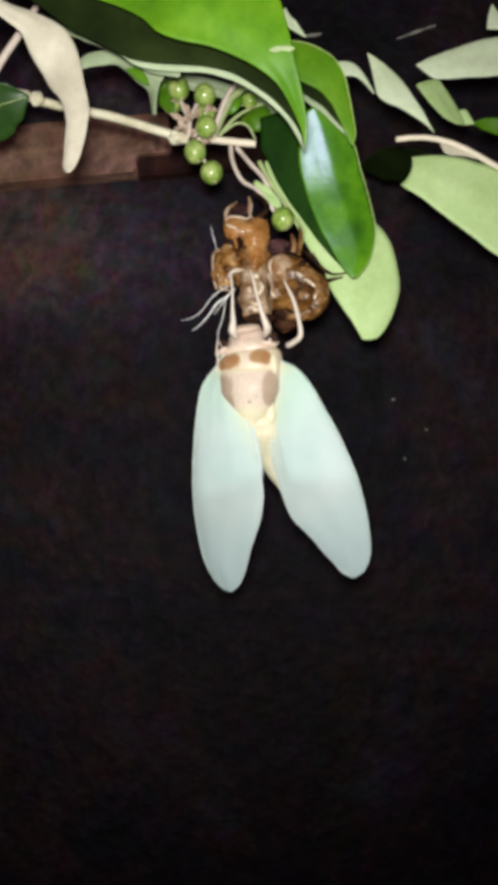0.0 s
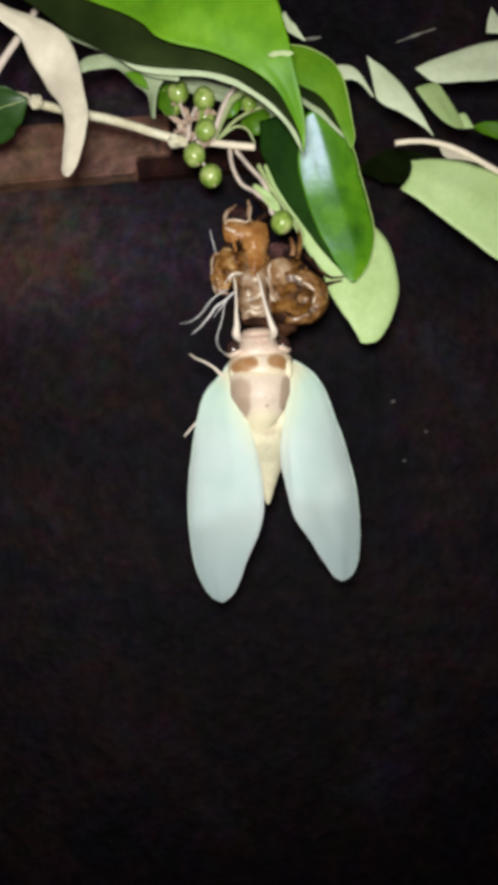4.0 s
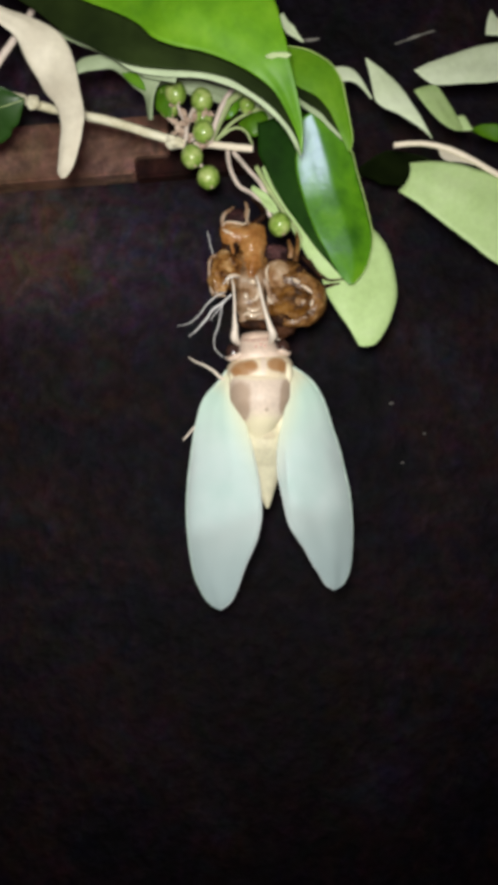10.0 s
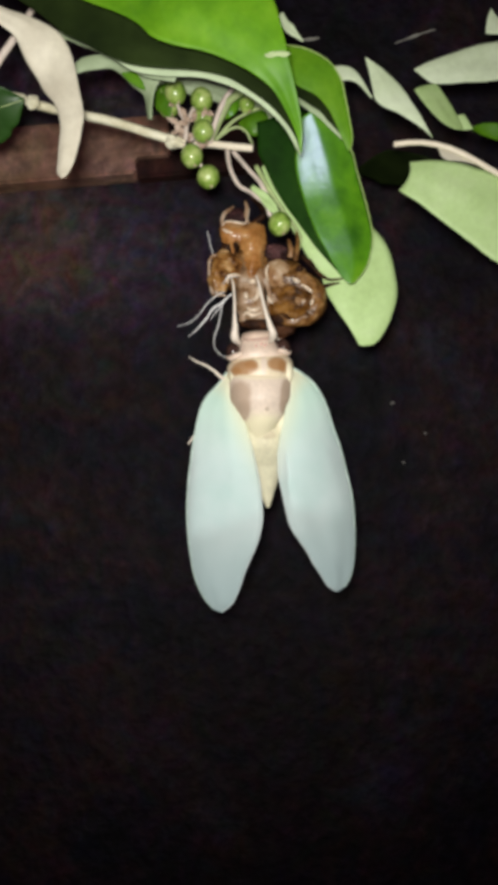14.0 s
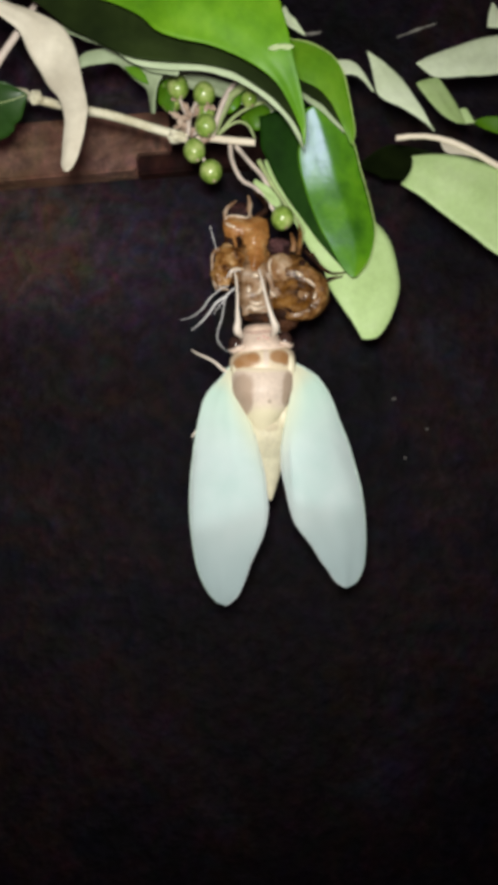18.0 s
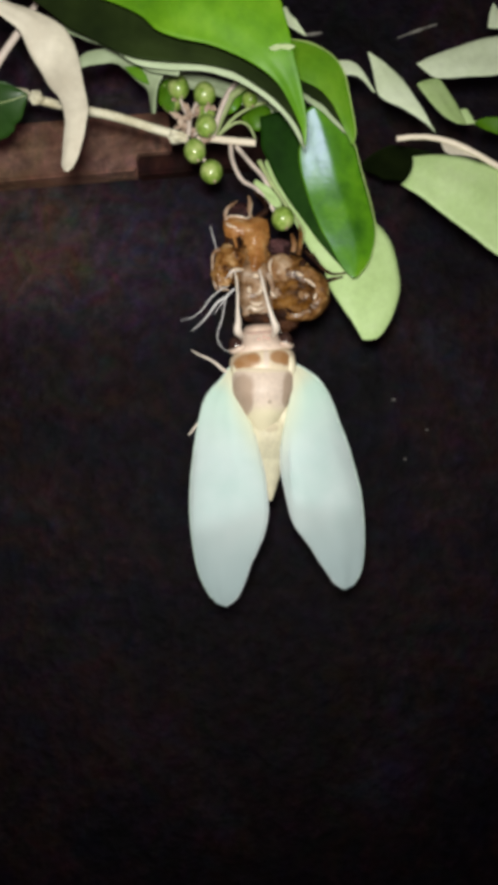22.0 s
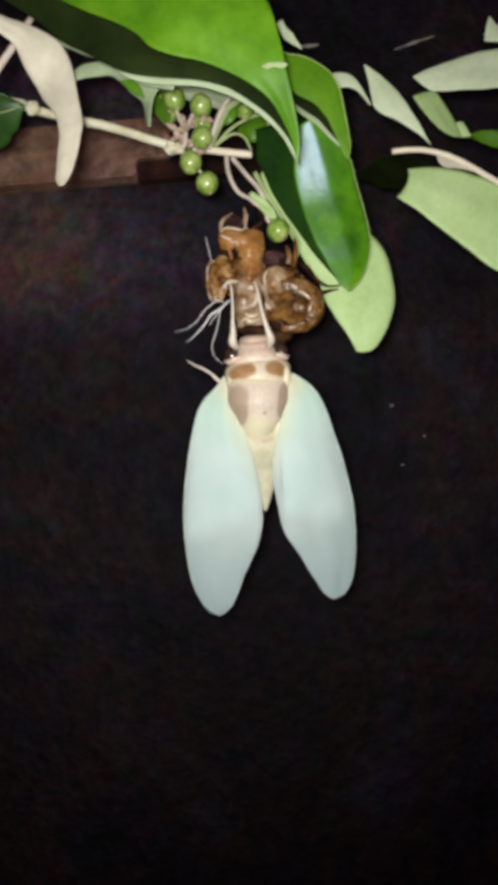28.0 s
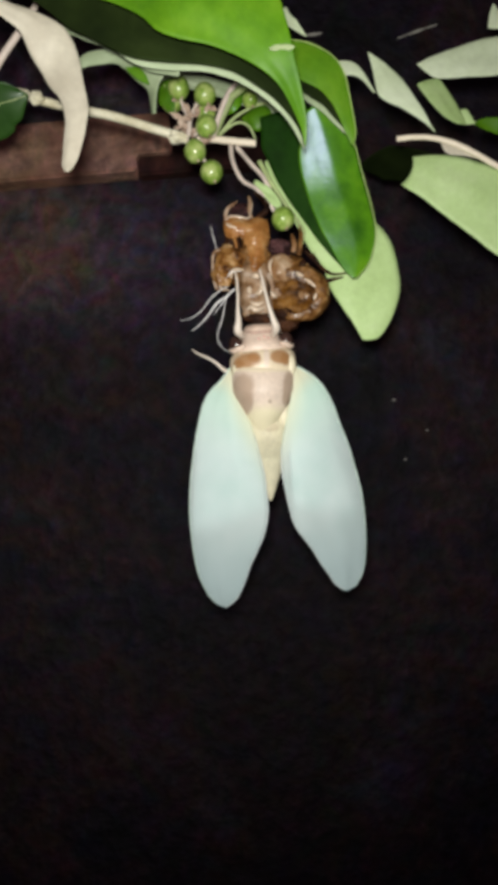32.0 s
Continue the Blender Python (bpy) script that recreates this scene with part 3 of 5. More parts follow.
def notched_board(name, outline, depth, at, mat, label):
    """A board cut to an outline (x, z), standing off the wall."""
    bm = bmesh.new()
    front = [bm.verts.new((x, 0, z)) for x, z in outline]
    back = [bm.verts.new((x, depth, z)) for x, z in outline]
    bm.faces.new(front)
    bm.faces.new(back[::-1])
    for i in range(len(outline)):
        j = (i + 1) % len(outline)
        bm.faces.new((front[j], front[i], back[i], back[j]))
    bmesh.ops.recalc_face_normals(bm, faces=bm.faces[:])
    bmesh.ops.bevel(bm, geom=bm.edges[:], offset=0.001, segments=2, affect="EDGES")
    mesh = bpy.data.meshes.new(name)
    bm.to_mesh(mesh)
    bm.free()
    mesh.materials.append(mat)
    ob = new(name, mesh)
    ob.location, ob.rotation_euler.y = at, radians(-4.8)
    return tagged(ob, label, kind="structure")


notched_board("wall_trim", [(-2.0, 0.0065), (0.0000, 0.0065), (0.0000, -0.0109), (-0.0158, -0.0109), (-0.0158, -0.0182), (-2.0, -0.0182)], 0.012, (-0.0351, 0.1700, 1.2 + 0.1386), rail_wood, "reddish brown wooden board with a notched end")
# darker board stands in for the part of the trim in shadow
notched_board("wall_trim_shaded", [(-0.0162, 0.0055), (0.062, 0.0055), (0.062, -0.0186), (-0.0162, -0.0186)], 0.0085, (-0.0351, 0.1745, 1.2 + 0.1386), shaded_wood, "dark reddish board for the shaded run of the trim")

for x, z, r in ((0.0659, 0.0189, 0.0009), (0.071, -0.0082, 0.0007), (0.0809, 0.0051, 0.0006)):
    chip = bpy.data.meshes.new("wall_chip")
    verts, faces, _, _ = ball((0, 0, 0), r, (1.2, 0.5, 0.8), 0.5, x * 90, 12, 8)
    chip.from_pydata(verts, [], faces)
    chip.materials.append(chip_skin)
    ob = new("wall_chip", chip)
    ob.parent = wall
    ob.location = (x, -0.0805, z - 0.3)
    tagged(ob, "small pale chip in the render")

# ---- the fruiting shrub: stem, twig, leaves, stalks, berries ----
shrub = thing("shrub", (-150, 20, -1200), "glossy green shrub with pale leaf undersides and green berries", "shrub")
part("stem", tube([(-150, 20, -1202), (-152, 22, -700), (-148, 18, -200), (-150, 12, 60), (-140, 0, 140)], [9, 8, 7, 5, 4], 16, 60, 0.15), twig_skin, shrub, "greyish bark stem")
part("twig", tube([(-150, 12, 60), (-90, 4, 68), (-47.6, 1.3, 67.0), (-42.3, 0.0, 65.1), (-36.4, 0.0, 63.7), (-25.7, 0.0, 61.4), (-15.5, 0.0, 58.3), (-11.8, 0.0, 57.1)], [1.4, 1.1, 0.82, 0.78, 0.9], 14, 60, 0.3), twig_skin, shrub, "pale yellowish twig")
part("knot", ball((-14.0, -0.7, 57.2), 1.35, (1.5, 1, 0.8), 0.5, 3), twig_skin, shrub, "swollen twig joint")
part("leaf_scar", ball((-40.3, -1.3, 64.4), 1.5, (0.9, 0.8, 0.9), 0.25, 5), twig_skin, shrub, "pale scar on the twig")
part("broken_stick", tube([(-10.2, 0.0, 57.2), (-6.6, -0.7, 56.8), (-2.1, -1.3, 56.1), (1.0, -1.3, 55.8)], [0.5, 0.66, 0.7, 0.68], 10, 24, 0.1), stick_skin, shrub, "pale pinkish broken stick end")

# the large leaf held close to the lens
big_leaf = web_leaf(shrub, [(-59.9, -36, 84.7), (-41.9, -38, 70), (-27.6, -40, 61.5), (-21.7, -41.5, 57.8), (-16.6, -43, 55.1), (-13.8, -43.8, 53.2), (-12, -44.5, 51.2), (-9.3, -44.8, 50.1), (-5.7, -45, 49.2), (-2.2, -45, 47.8), (0.6, -45, 46.3), (3.2, -44.5, 44.4), (5, -44, 41.8), (6.2, -43.5, 39.4), (6.8, -43, 37.2)],
                    [(-59.9, -36, 85.4), (-36.8, -39.5, 80.8), (-15.4, -42.5, 71), (-3.7, -44.2, 63.3), (1.4, -45.3, 58.3), (3.2, -45.9, 55), (4.1, -46.2, 52), (4.7, -46.5, 49.2), (5.2, -46.2, 47), (5.9, -45.6, 44.5), (6.5, -44.8, 41.8), (6.9, -43.9, 39.4), (6.9, -43, 37.4)],
                    [leaf_top, leaf_back], "large bright green glossy leaf", bulge=0.05, ripple=0.5, seed=1, nu=70, nv=24)
part("leaf_mark", blade([(2.1, -47.1, 47.3), (3.5, -47.2, 47.4), (5.2, -47.1, 47.5)], [(0, 0.15, 0.15), (0.2, 0.4, 0.3), (0.5, 0.25, 0.4), (0.8, 0.4, 0.35), (1, 0.1, 0.1)], 0.04, nu=14, nv=4, ripple=0.1), [mark_skin, mark_skin], big_leaf, "short pale mark")
# a dark sheet standing in for its shadow, and the pale leaf whose edge shows below that
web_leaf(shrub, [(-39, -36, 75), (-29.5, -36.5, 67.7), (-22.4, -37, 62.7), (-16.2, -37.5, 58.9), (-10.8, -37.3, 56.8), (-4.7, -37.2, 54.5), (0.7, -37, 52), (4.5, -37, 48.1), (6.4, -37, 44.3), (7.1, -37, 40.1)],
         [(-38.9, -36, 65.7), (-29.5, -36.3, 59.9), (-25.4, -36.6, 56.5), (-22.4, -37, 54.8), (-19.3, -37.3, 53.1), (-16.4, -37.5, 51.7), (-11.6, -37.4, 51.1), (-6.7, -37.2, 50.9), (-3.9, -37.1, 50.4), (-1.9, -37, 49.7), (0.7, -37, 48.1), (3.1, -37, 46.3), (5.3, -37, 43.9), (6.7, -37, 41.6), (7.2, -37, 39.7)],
         [leaf_shadow, leaf_back], "dark sheet for the large leaf's shadow", bulge=0.03, ripple=0.2, seed=2, edge=0.05, nu=60)
web_leaf(shrub, [(-19.6, -33.2, 55.8), (-16.1, -33.2, 54.9), (-11.3, -33.2, 54.1), (-7, -33.2, 53.8), (-3.3, -33.2, 52.8), (-0.1, -33.2, 51.2), (2.7, -33.2, 49.1), (5.1, -33.2, 46.7), (6.8, -33.2, 43.7), (7.6, -33.2, 41.1)],
         [(-19.3, -33, 55), (-16.1, -33, 53.1), (-12.1, -33, 52.4), (-7, -33, 52.2), (-4.1, -33, 51.5), (-1.9, -33, 50.7), (0.7, -33, 49.2), (3, -33, 47.4), (4.9, -33, 45.5), (6.3, -33, 43.3), (7.5, -33, 41.1)],
         [leaf_dull, leaf_shaded_green], "dull pale leaf edge below the shadow sheet", bulge=0.06, ripple=0.15, seed=32, edge=0.05, nu=60)
# hanging cream leaf
web_leaf(shrub, [(-38.7, -36, 63.5), (-34.3, -35.1, 61), (-30.5, -34.2, 60.1), (-27, -33.2, 58.7), (-25.7, -32.3, 57.3), (-24.8, -32.2, 54.9), (-24, -32.6, 51.2), (-23.3, -32.9, 48), (-23.1, -33.3, 46.5), (-23.3, -33.6, 44.8), (-23.6, -34, 42.4), (-24.2, -34.3, 39.7), (-24.9, -34.7, 38), (-25.4, -35, 37.3)],
         [(-38.7, -36, 61.2), (-34.3, -35.1, 58.4), (-32.5, -34.2, 57.1), (-31.4, -33.2, 54.6), (-30.1, -32.3, 52.5), (-29.2, -32.2, 50.8), (-27.8, -32.6, 49.1), (-26.9, -32.9, 47.4), (-26.4, -33.3, 45.2), (-26.5, -33.6, 42.5), (-26.6, -34, 40), (-26.6, -34.3, 38.4), (-26.1, -34.7, 37.4), (-25.6, -35, 37.2)],
         [leaf_cream, leaf_top], "cream leaf underside, narrow and curled, hanging down", bulge=0.1, ripple=0.35, seed=3, edge=0.06, nu=60, nv=16)
part("side_twig", tube([(-50.0, -15.6, 52.3), (-43.3, -18.2, 58.5), (-40.1, -19.5, 62.1), (-37.3, -19.5, 66.2), (-35.4, -16.9, 72.2)], [0.7, 0.65, 0.6, 0.5], 8), pink_stalk, shrub, "thin pale side twig")
leaf(shrub, [(-78, -4, 70), (-51.5, -5.2, 61.0), (-44.8, -6.5, 61.0), (-40.3, -6.5, 62.4)], [(0, 1, 1), (0.4, 7, 7), (0.75, 6.6, 5.6), (0.93, 3.6, 3.0), (1, 0.2, 0.2)],
     [leaf_shade, leaf_back], "shaded half of the glossy leaf, painted dark beside the twig", seed=4, tilt=45, ripple=0.3)
# curled pale leaves over the berries
web_leaf(shrub, [(-29.3, -24, 64.8), (-26.9, -24.5, 63.4), (-24.1, -25, 61.9), (-20.9, -26, 59.9), (-18, -27, 57.4), (-14.3, -28.5, 55.7), (-10.2, -30, 54.7)],
         [(-29.1, -24, 63.2), (-26.8, -24.5, 62.1), (-24.4, -25, 60.9), (-21.7, -25.5, 59.6), (-18.8, -26, 57.6), (-15.1, -27.5, 55.1), (-10.7, -29, 53.6)],
         [leaf_dull, leaf_top], "dull pale curled leaf edge", bulge=0.05, ripple=0.15, seed=5, edge=0.05)
web_leaf(shrub, [(-28.8, -18, 61.9), (-27, -18.7, 62.9), (-24.3, -19.3, 63.2), (-21.4, -20, 62.9), (-18.6, -20.7, 61.2), (-15.8, -21.3, 59.8), (-13.4, -22, 58.4), (-14.5, -21.7, 56.7), (-15.1, -21.3, 54.8), (-15.3, -21, 51.9)],
         [(-28.5, -18, 60.5), (-26.6, -18.3, 61), (-24.2, -18.7, 61.1), (-22, -19, 61), (-20.2, -19.3, 59.7), (-18.6, -19.7, 57.9), (-17, -20, 56.6), (-16.5, -19.8, 55.5), (-16.3, -19.7, 54.1), (-16.1, -19.5, 52.6)],
         [leaf_dull, leaf_top], "dull pale curled leaf with a thin drawn-out tip", bulge=0.1, ripple=0.25, seed=6, edge=0.05, nu=60)
web_leaf(shrub, [(-19.8, -22.6, 58.4), (-18.8, -22.6, 57.3), (-17.5, -22.6, 56.3), (-16.1, -22.6, 55.7)],
         [(-19.6, -22.8, 58.4), (-17.8, -22.8, 58.4), (-16.5, -22.8, 57.2), (-16, -22.8, 55.7)],
         [leaf_top, leaf_back], "small green leaf fold", bulge=0.08, ripple=0.1, seed=7, nu=18, nv=8, edge=0.05)
leaf(shrub, [(-16.4, -1.3, 67.3), (-15.6, -1.9, 64.4), (-14.8, -1.3, 61.5)], [(0, 1.2, 1.4), (0.5, 1.9, 1.9), (1, 0.5, 0.5)], [leaf_top, leaf_back], "small green leaf behind the berries", seed=8, midrib=0.1, nu=16, nv=8, tilt=20)
leaf(shrub, [(-19.1, 0.0, 69.6), (-11.8, 0.0, 68.0), (-4.2, 0.0, 65.9), (3.3, 0.0, 62.7), (8.1, 0.0, 57.8)],
     [(0, 0.8, 1), (0.3, 1.2, 2), (0.6, 1.3, 2), (0.85, 1.0, 1.6), (1, 0.3, 0.3)], [leaf_dull, leaf_top], "dull pale leaf underside behind the berries", seed=35, midrib=0.15)
# the leaf beyond the tip of the large one, and the pale one it shades
web_leaf(shrub, [(2.6, -22, 64.5), (6.1, -22.6, 62.9), (8.6, -23.2, 62.1), (10.9, -23.6, 60.9), (13.1, -23.9, 59.1), (14.5, -24, 56.7), (15.2, -24, 53.7), (15.8, -23.9, 50.7), (16.3, -23.7, 47.9), (16, -23.4, 45.9)],
         [(2.6, -22, 60.1), (5.2, -22.7, 58.4), (7.9, -23.4, 56), (10.5, -23.7, 54.5), (12.4, -24, 52.3), (13.4, -24, 50.5), (14.2, -24, 48.7), (15, -23.7, 47.1), (15.8, -23.4, 45.8)],
         [leaf_top, leaf_back], "yellowish green glossy leaf with a pointed tip", leaf_rim, 0, bulge=0.05, ripple=0.2, seed=9, edge=0.05)
leaf(shrub, [(5.5, -13.0, 73.8), (7.0, -13.0, 71.5), (9.5, -13.0, 69.1)], [(0, 0.6, 0.6), (0.5, 0.9, 0.8), (1, 0.1, 0.1)], [leaf_grey, leaf_top], "small pale leaf tip", seed=36, midrib=0.0, nu=16, nv=6)
# the yellowish leaf's shadow, made as a dark sheet
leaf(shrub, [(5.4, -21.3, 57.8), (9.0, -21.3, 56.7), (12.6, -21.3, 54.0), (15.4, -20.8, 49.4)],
     [(0, 1.2, 2.0), (0.4, 1.8, 2.4), (0.75, 1.2, 1.9), (1, 0.2, 0.2)], [leaf_shadow, leaf_back], "dark sheet for the yellowish leaf's shadow", seed=10, midrib=0.0, ripple=0.1)
leaf(shrub, [(6.4, -19.5, 57.6), (9.4, -19.5, 55.8), (12.6, -19.5, 53.4), (15.6, -19.5, 49.4)],
     [(0, 1.0, 1.0), (0.4, 1.2, 1.3), (0.75, 0.9, 0.9), (1, 0.2, 0.2)], [leaf_dull, leaf_top], "dull pale leaf edge", seed=33, midrib=0.0, ripple=0.1)
# the glossy leaf as two sheets side by side: its shaded half painted dark, the other bright
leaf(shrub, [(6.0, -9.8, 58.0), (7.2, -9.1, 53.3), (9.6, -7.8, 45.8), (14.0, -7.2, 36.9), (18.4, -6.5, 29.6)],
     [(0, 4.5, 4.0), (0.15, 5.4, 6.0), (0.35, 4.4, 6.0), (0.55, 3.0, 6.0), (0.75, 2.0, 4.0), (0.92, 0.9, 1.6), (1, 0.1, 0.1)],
     [leaf_shaded_green, leaf_back], "shaded half of the glossy leaf, painted dark", cup=0.12, ripple=0.3, seed=11, midrib=0.0)
web_leaf(shrub, [(11.6, -16.7, 56.2), (14.2, -15.9, 54.4), (16.3, -14.9, 51.9), (17.8, -13.9, 49.6), (18.9, -12.7, 46.5), (20.1, -12.0, 43.1), (21.1, -11.9, 39.3), (21.6, -11.9, 36.4), (21.4, -11.8, 33.9), (20.6, -11.9, 31.1), (19.5, -12.0, 29.3), (18.4, -12.1, 28.0)],
         [(8.9, -15.7, 54.7), (8.6, -14.5, 51.8), (8.2, -13.3, 49.0), (8.5, -12.4, 46.4), (9.5, -11.7, 43.1), (10.6, -11.6, 39.9), (12.0, -11.6, 36.6), (14.1, -11.6, 32.8), (15.9, -11.9, 29.6), (17.6, -12.1, 27.8)],
         [leaf_gloss, leaf_back], "bright green glossy leaf with a bluish sheen", leaf_rim, 0, fold=(0.44, 0.24), bulge=0.03, ripple=0.12, seed=34, edge=0.05, nu=60, nv=24)
# the light leaf that the shells hold to
web_leaf(shrub, [(2.6, -1.9, 52), (5.2, -1.9, 45.9), (8.4, -1.9, 40.4), (11.1, -2.2, 35.4), (13.6, -2.6, 31.7), (15, -3, 27.7), (17.1, -3.4, 24.3), (19.1, -3.7, 21.2), (20.5, -4, 18.5)],
         [(3.9, -1.5, 53.7), (8.9, -1.8, 48.6), (16.8, -2, 44.8), (22.6, -2.3, 41.3), (25.7, -2.6, 37.7), (27.1, -2.8, 33.5), (27.8, -3, 29.2), (27.2, -3.3, 25.3), (25.7, -3.6, 21.6), (23.6, -3.8, 18.8), (21.2, -4, 18.3)],
         [leaf_back, leaf_top], "light green leaf underside with a blunt tip", bulge=0.05, ripple=0.35, seed=12)

leaf(shrub, [(0.7, -2.9, 48.1), (3.2, -3.4, 45.8), (5.5, -3.9, 42.7)], [(0, 0.4, 0.4), (0.4, 1.0, 0.9), (0.8, 1.0, 0.8), (1, 0.4, 0.4)], [leaf_back, leaf_top], "small light green bract over the berry", seed=37, midrib=0.0, nu=16, nv=8)
part("shoot", tube([(-7.2, -0.3, 57.2), (-2.6, -3.9, 64.4), (5.8, -13.0, 63.6), (3.7, -20.8, 67.1), (-5.1, -26.0, 74.2), (-60, -30, 84), (-140, 0, 140)], [0.7, 0.8, 0.9, 1.0, 1.2, 1.6, 2.2], 10, 50, 0.1), stalk_skin, shrub, "green leafy shoot")
part("petiole", tube([(6.3, -13.0, 63.3), (9.0, -15.6, 59.9), (11.2, -17.7, 55.4)], [0.5, 0.45, 0.4], 8), stalk_skin, shrub)
part("petiole", tube([(5.0, -10.4, 64.1), (5.4, -9.8, 61.4), (6.0, -9.6, 57.6)], [0.5, 0.45, 0.4], 8), stalk_skin, shrub)

# stalks
STALKS = [
    ([(-3.8, -1.3, 55.4), (-3.3, -1.9, 52.0), (-1.6, -2.6, 48.4), (1.3, -3.2, 46.3), (4.5, -2.6, 42.5)], [0.45, 0.42, 0.38, 0.4], pink_stalk),
    ([(-2.7, -1.3, 55.2), (0.0, -1.9, 51.8), (2.4, -2.6, 48.8), (4.0, -2.6, 45.4)], [0.45, 0.42, 0.5], pink_stalk),
    ([(1.6, -1.9, 52.2), (4.0, -2.6, 47.7), (6.9, -2.6, 43.3), (9.7, -3.2, 38.9), (9.5, -3.2, 36.2)], [0.5, 0.45, 0.4, 0.3], stalk_skin),
    ([(-5.9, -1.9, 57.1), (-2.9, -2.6, 60.1), (0.7, -2.6, 62.2), (3.2, -1.9, 63.2)], [0.35, 0.3, 0.3], stalk_skin),
    ([(-5.5, -1.9, 57.5), (-2.6, -2.6, 59.1), (-0.4, -2.6, 58.5), (0.9, -1.9, 56.4)], [0.25, 0.25, 0.2], stalk_skin),
    ([(3.2, -3.9, 57.0), (5.2, -4.5, 58.2), (7.1, -3.9, 59.7)], [0.3, 0.3, 0.25], stalk_skin),
    ([(-11.7, -0.7, 57.5), (-11.4, -1.3, 60.4), (-10.0, -1.3, 63.6), (-9.3, -1.3, 66.3)], [0.5, 0.45, 0.35], pink_stalk),
    ([(-10.8, -1.3, 57.3), (-9.5, -1.9, 57.7), (-8.7, -1.3, 58.6)], [0.35, 0.3], pink_stalk),
    ([(-12.2, -0.7, 57.0), (-11.2, -1.3, 55.4), (-10.6, -0.7, 54.9)], [0.35, 0.3], pink_stalk),
    ([(-10.6, -1.3, 55.1), (-8.9, -1.9, 52.7), (-7.8, -1.3, 51.0)], [0.3, 0.28], pink_stalk),
    ([(-11.6, -1.3, 60.4), (-12.8, -1.9, 62.8), (-13.6, -1.3, 65.8)], [0.35, 0.3], pink_stalk),
    ([(-7.2, -1.3, 56.7), (-5.7, -2.6, 60.9), (-4.1, -3.2, 64.2), (-2.6, -2.6, 66.7)], [0.5, 0.5, 0.6, 0.4], pink_stalk),
    ([(4.5, -2.6, 45.4), (5.3, -3.2, 43.1), (5.8, -2.6, 41.2)], [0.35, 0.3], stalk_skin),
]
for line, radii, mat in STALKS:
    part("stalk", tube(line, radii, 8, 0, 0.1), mat, shrub)

# dry bracts round the joint
rng = random.Random(4)
JOINT = Vector((-11.6, -1.3, 59.4))
for i in range(24):
    c = JOINT + Vector((rng.uniform(-3.2, 4.6), rng.uniform(-1.4, 1.0), rng.uniform(-2.2, 4.6)))
    d = Vector((rng.uniform(-1, 1), rng.uniform(-0.4, 0.3), rng.uniform(-0.3, 1))).normalized() * rng.uniform(1.4, 2.6)
    part("bract", blade([c, c + d * 0.5 + Vector((0, -0.3, 0)), c + d], [(0, 0.3, 0.3), (0.4, 0.6, 0.6), (1, 0.08, 0.08)], 0.12, nu=8, nv=4, seed=i), [bract_skin, bract_skin], shrub)

for i in range(14):
    c = Vector((-10.0, -1.9, 56.9)) + Vector((rng.uniform(-2.4, 2.4), rng.uniform(-0.6, 0.8), rng.uniform(-1.0, 1.6)))
    d = Vector((rng.uniform(-1, 1), rng.uniform(-0.5, 0.2), rng.uniform(-0.7, 0.9))).normalized() * rng.uniform(1.2, 2.2)
    part("bract", blade([c, c + d * 0.5 + Vector((0, -0.3, 0)), c + d], [(0, 0.3, 0.3), (0.4, 0.5, 0.5), (1, 0.08, 0.08)], 0.12, nu=8, nv=4, seed=i + 40), [bract_skin, bract_skin], shrub)

BERRIES = [((-13.5, -1.9, 65.9), 2.1), ((-8.6, -1.9, 64.7), 2.1), ((-8.2, -3.9, 57.8), 2.0), ((-10.4, -2.6, 53.8), 2.1), ((-7.3, -2.6, 49.9), 2.1),
           ((-0.1, -3.0, 63.2), 1.5), ((-8.5, 0.5, 62.5), 1.9), ((1.2, 2.0, 62.2), 1.9), ((5.9, -4.5, 40.6), 2.1), ((-15.0, 0.0, 64.3), 2.0)]
for near, far, mats, lab, seed in (
        ([(-5.5, 0.5, 63.6), (-4.8, -0.5, 65), (-3.3, -0.5, 66.5), (-1, 0.5, 67.7)], [(-4.8, 0.5, 61.9), (-3.2, -1, 61.8), (-1.8, -1, 63.2), (-0.5, 0.5, 66.2)], [leaf_gloss, leaf_back], "small curled green leaf", 61),
        ([(-1.8, 1, 61.7), (0.3, 0, 63), (2.5, 0, 63.9), (4.9, 1, 63.6)], [(-1.2, 1, 60.8), (0.8, 0, 58.8), (2.7, 0, 59.3), (4.5, 1, 61.9)], [leaf_top, leaf_back], "small green leaf under the stalks", 62),
        ([(-17.4, 0, 68.1), (-17.6, -0.6, 65.6), (-17.3, -0.6, 63.7), (-16.4, 0, 62.9)], [(-15.1, 0, 68.3), (-14.4, -0.4, 66.1), (-14, -0.4, 64.2), (-14.7, 0, 62.9)], [leaf_top, leaf_back], "small bright green leaf beside the berries", 63)):
    web_leaf(shrub, near, far, mats, lab, bulge=0.15, ripple=0.3, seed=seed, nu=24, nv=10, edge=0.06)
for i, (c, r) in enumerate(BERRIES):
    b = part("berry", ball(c, r, (1, 1, 1.04), 0.05, i), berry_skin, shrub)
    tip = Vector(c) + Vector((0.3, -0.3, -0.9)).normalized() * r
    part("calyx", ball(tip, 0.32, (1, 0.5, 1), 0.2, i, 8, 6), bract_skin, b)

# ---- the second shrub, whose twigs reach in ----
bush = thing("bush", (150, 15, -1200), "shrub with pale silvery leaf undersides facing out", "shrub")
part("stem", tube([(150, 15, -1202), (152, 18, -600), (149, 14, -100), (150, 10, 60), (130, 8, 110)], [8, 7, 6, 5, 3], 16, 60, 0.15), twig_skin, bush, "greyish bark stem")
